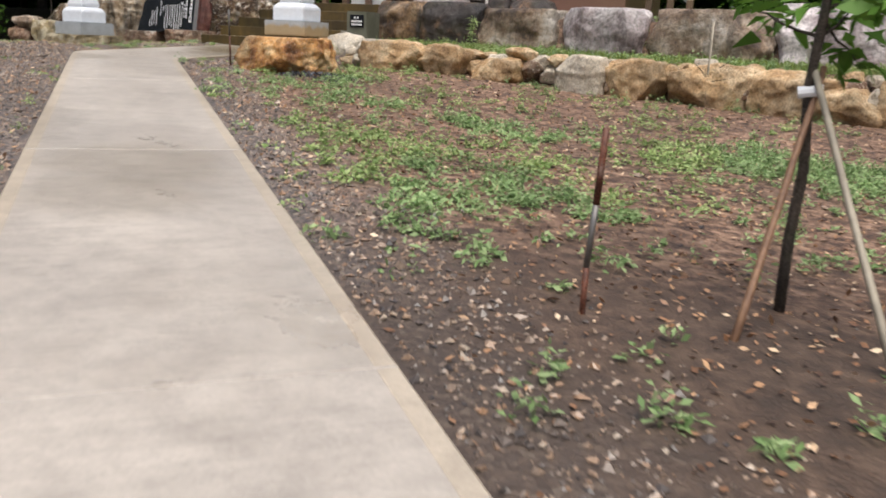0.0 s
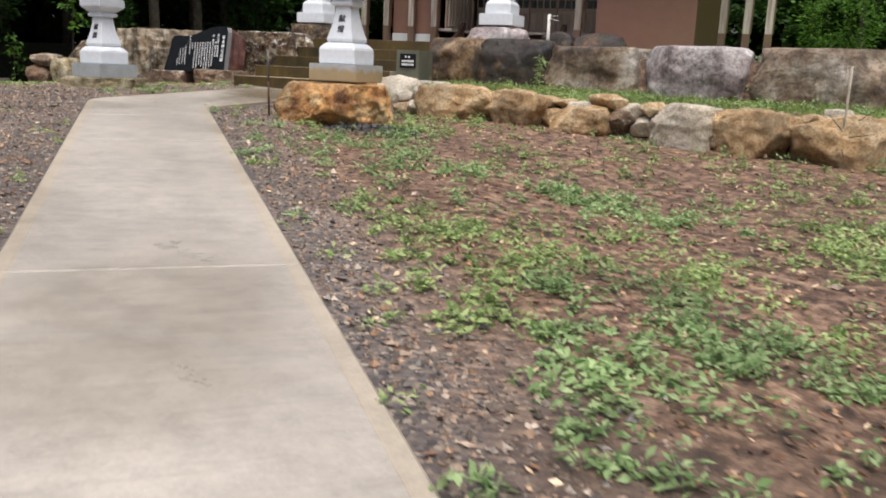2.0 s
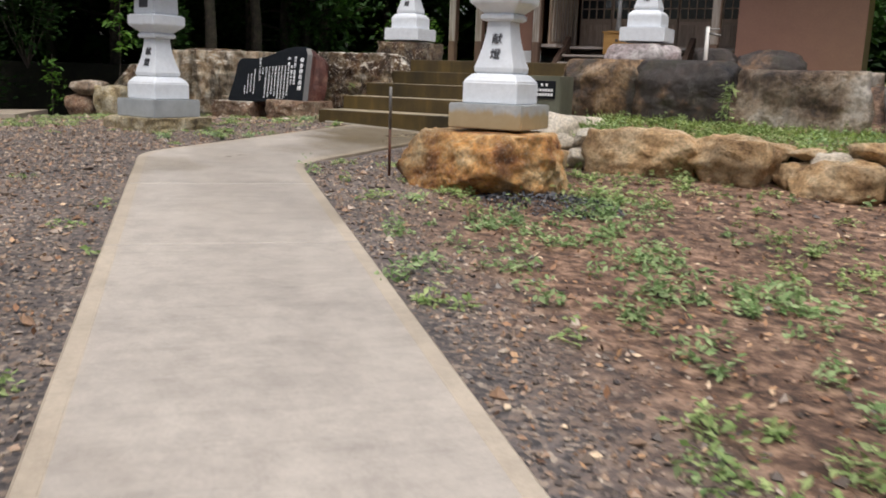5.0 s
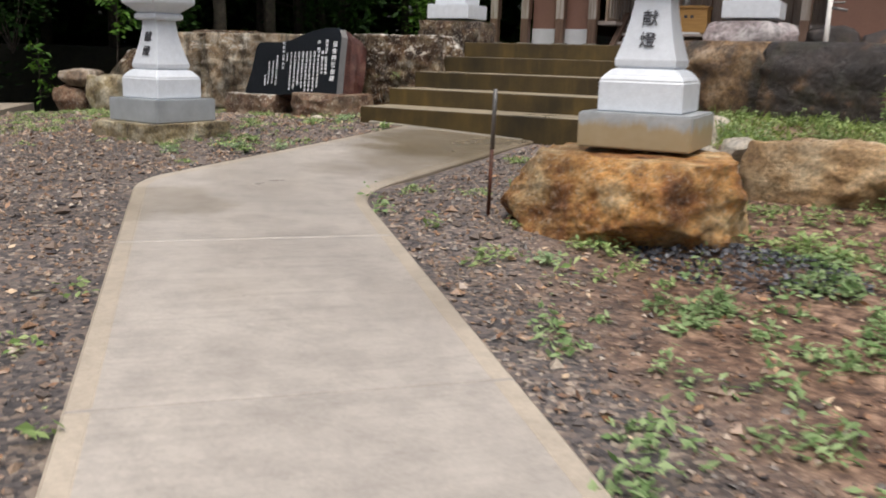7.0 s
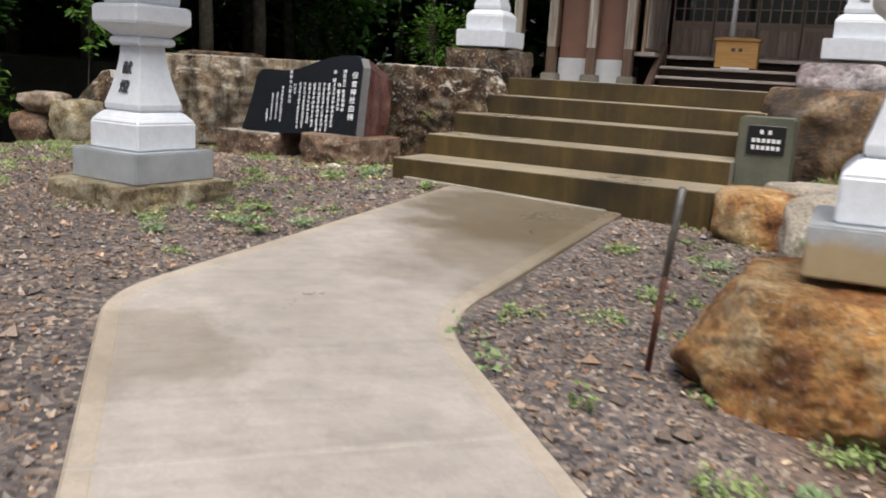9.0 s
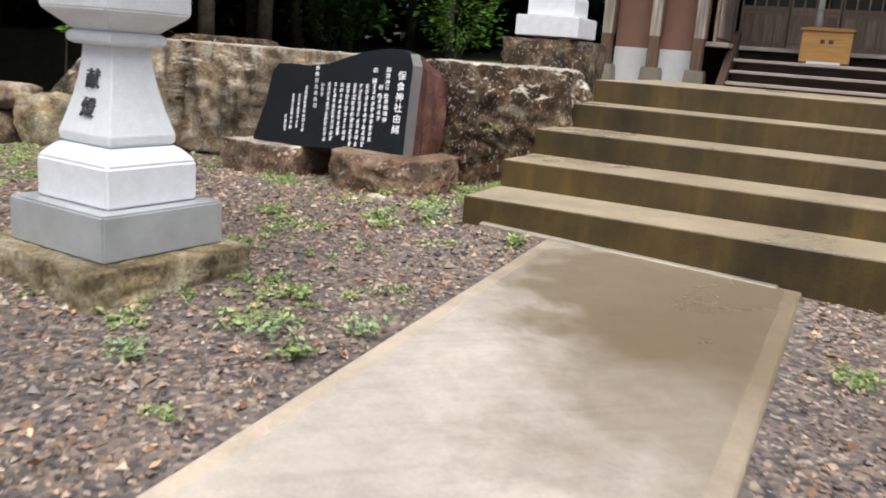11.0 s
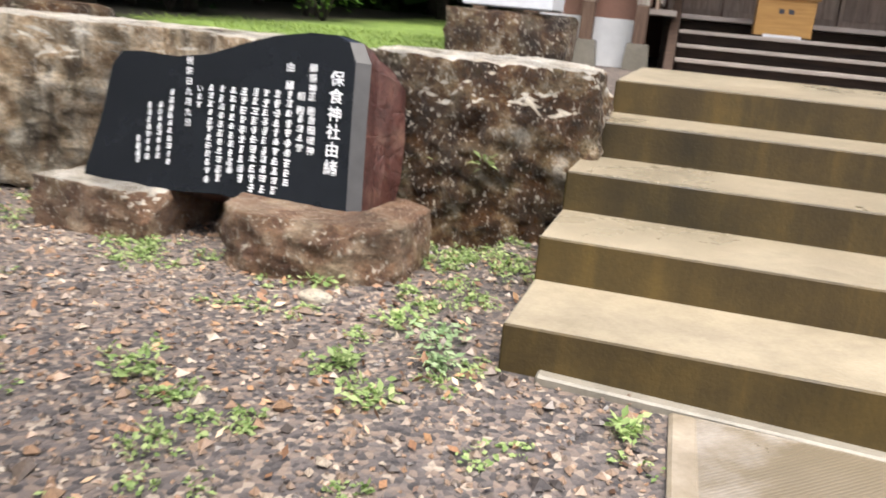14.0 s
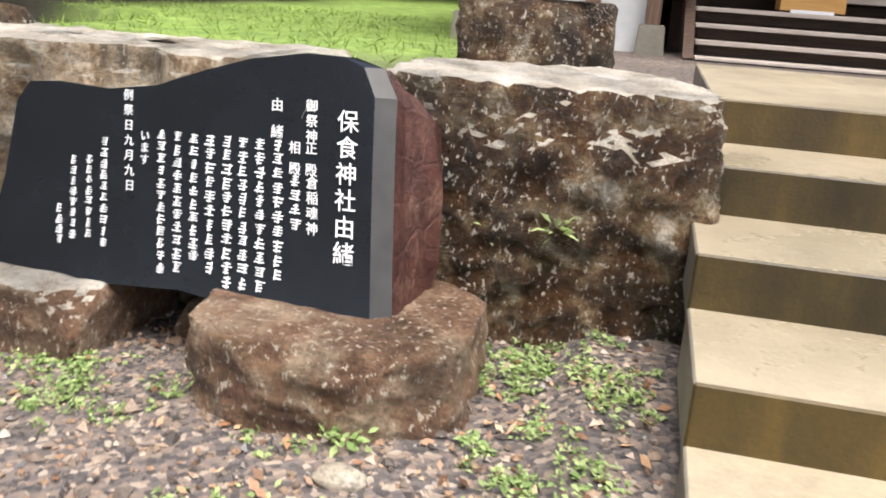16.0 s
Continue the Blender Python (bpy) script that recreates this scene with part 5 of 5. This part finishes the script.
def scatter_weeds():
    g2 = np.random.RandomState(41)
    stems = {"weeds": [], "broad_weeds": [], "clover": []}
    tries = 0
    while tries < 78000:
        tries += 1
        x, y = g2.uniform(-5.5, 13), g2.uniform(-14.5, 2.0)
        if blocked(x, y):
            continue
        if g2.uniform() < weed_density(x, y) * 0.42:
            kind = "weeds" if noise.noise(Vector((x * 0.5, y * 0.5, 11))) + 0.03 * (6 - x) > 0.0 else "broad_weeds"
            if x < 1.0 or (x < 3.3 and y > -3):
                if g2.uniform() < 0.4:
                    continue
                for _ in range(4):
                    stems["clover"].append((x + g2.normal() * 0.06, y + g2.normal() * 0.06))
            else:
                stems[kind].append((x, y))
    for kind, mat, label in (("weeds", WEED, "low yellow-green weeds and seedlings"), ("broad_weeds", WEED_BLUE, "low blue-green weeds"), ("clover", WEED, "small bright green clover and seedlings in gravel")):
        pts = []
        for x, y in stems[kind]:
            z = ground_z(x, y)
            r, h = g2.uniform(0.03, 0.125), g2.uniform(0.03, 0.19)
            if kind == "clover":
                r, h = r * 0.5, h * 0.3
                if blocked(x, y):
                    continue
            for _ in range(int(g2.uniform(10, 22) if kind == "clover" else g2.uniform(14, 36))):
                a, q = g2.uniform(0, 6.28), math.sqrt(g2.uniform())
                pts.append((x + r * q * math.cos(a), y + r * q * math.sin(a), z + 0.006 + h * g2.uniform(0.1, 1) * (1.1 - q)))
        v, f = leaf_quads(pts, 0.025 if kind == "clover" else 0.05, 43, 0.45, 0.6 if kind == "clover" else 0.45, 0.25)
        joined(kind, v.tolist(), f.tolist(), mat, label, "weeds")


scatter_weeds()


def scatter_grass():
    g2 = np.random.RandomState(51)
    pts = []
    tries = 0
    while tries < 60000:
        tries += 1
        if tries % 3:
            x, y = g2.uniform(3.4, 13), g2.uniform(-1.6, 2.0)
            if not low_wall_y(x) + 0.1 < y < wall_line(x) or g2.uniform() > 0.75 + noise.noise(Vector((x, y, 0))):
                continue
        else:
            x, y = g2.uniform(-7.2, 14), g2.uniform(3.0, 12)
            if -1.4 < x < 5.5 or (-1.6 < x < 8 and y > 7.2):
                continue
        pts.append((x, y, ground_z(x, y)))
    v, f = leaf_quads(pts, 0.11, 53, 1.6, 0.1, 0.2)
    joined("grass", v.tolist(), f.tolist(), GRASS, "short bright green grass on the terraces", "grass")


scatter_grass()


def scatter_litter():
    g2 = np.random.RandomState(61)
    pts = []
    while len(pts) < 17000:
        x, y = g2.uniform(-5, 13), g2.uniform(-14, 1.6)
        n = N.x * x + N.y * y
        if blocked(x, y) or abs(n) > 9:
            continue
        k = 1.0 if n > 0.2 and x > 3 or (-1.3 < x < 0 and -0.6 < y) else 0.3
        if g2.uniform() < k:
            pts.append((x, y, ground_z(x, y) + 0.012))
    v, f = leaf_quads(pts, 0.045, 63, 0.05, 0.5, 0.0)
    joined("leaf_litter", v.tolist(), f.tolist(), LITTER, "scattered dead brown leaves and twigs", "leaf litter")


scatter_litter()


def tuft(at, n, length, seed, mat, label, name="plant"):
    g2 = np.random.RandomState(seed)
    pts = np.array([at]) + g2.normal(size=(n, 3)) * np.array([0.02, 0.02, 0.015])
    v, f = leaf_quads(pts, length, seed, 0.9, 0.22, 0.5)
    joined(name, v.tolist(), f.tolist(), mat, label, "plant", "object")


tuft((-0.42, 1.5, 0.46), 24, 0.075, 71, WEED, "small bright fern growing from a rock face", "fern")
tuft((-0.66, 1.5, 0.42), 9, 0.04, 72, WEED, "tiny seedling growing from a rock face", "seedling")


def rosette(x, y, r, seed, mat, label):
    """A low leafy weed spread flat on the gravel."""
    g2 = np.random.RandomState(seed)
    z = ground_z(x, y)
    pts = []
    for k in range(9):
        a = k * 0.7 + g2.uniform(-0.2, 0.2)
        for q in range(9):
            f = r * g2.uniform(0.1, 1)
            pts.append((x + f * math.cos(a) + g2.normal() * 0.01, y + f * math.sin(a) + g2.normal() * 0.01, z + 0.02 + 0.03 * g2.uniform()))
    w = thing("weed_rosette", (x, y, z), label, "weed")
    part("root_crown", rod((0, 0, -0.01), (0, 0, 0.03), 0.008, 0.004, 5), mat, w)
    v, f = leaf_quads([(a - x, b - y, c - z) for a, b, c in pts], 0.04, seed, 0.25, 0.5, 0.1)
    joined("leaves", v.tolist(), f.tolist(), mat, "", "", "", False, w)


ROSETTES = [(0.04, -2.19, 0.16), (0.46, -1.97, 0.1), (0.01, -1.79, 0.08), (-0.34, -0.39, 0.1), (-0.25, 0.12, 0.14), (-0.46, 0.3, 0.1), (-0.52, -0.14, 0.06), (-0.19, -0.08, 0.08), (-1.1, -0.48, 0.09), (0.46, -0.28, 0.06), (-0.1, -2.68, 0.1), (0.39, -2.36, 0.07), (-0.93, 0.64, 0.1), (0.18, -2.21, 0.14), (2.3, -1.18, 0.12), (2.7, -2.04, 0.12), (2.88, -1.16, 0.1), (3.31, -3.91, 0.12), (3.63, -3.47, 0.1), (3.56, -3.85, 0.08)]
PEBBLE = (-0.87, 0.44)
for k, (x, y, r) in enumerate(ROSETTES):
    rosette(x, y, r, 200 + k, WEED_PALE if k % 3 == 1 else WEED, "low pale green weed spread on gravel")
rock("pebble", (PEBBLE[0], PEBBLE[1], ground_z(*PEBBLE) - 0.02), (0.15, 0.1, 0.06), 95, ROCK_PALE, "flat pale pebble on gravel", "rock", sub=3)
for k, (x, y) in enumerate(((5.0, 0.95), (5.06, 0.9))):
    z = ground_z(x, y)
    st = thing("tall_weed", (x, y, z), "tall upright green weed in front of the boulders", "weed")
    part("stalk", rod((0, 0, 0), (0.03, 0, 0.5), 0.006, 0.003, 5), WEED, st)
    v, f = leaf_quads([(0.03 * q / 40, 0, 0.05 + 0.46 * q / 40) for q in range(40)], 0.11, 80 + k, 0.25, 0.25, 0.3)
    joined("leaves", v.tolist(), f.tolist(), WEED, "", "", "", False, st)
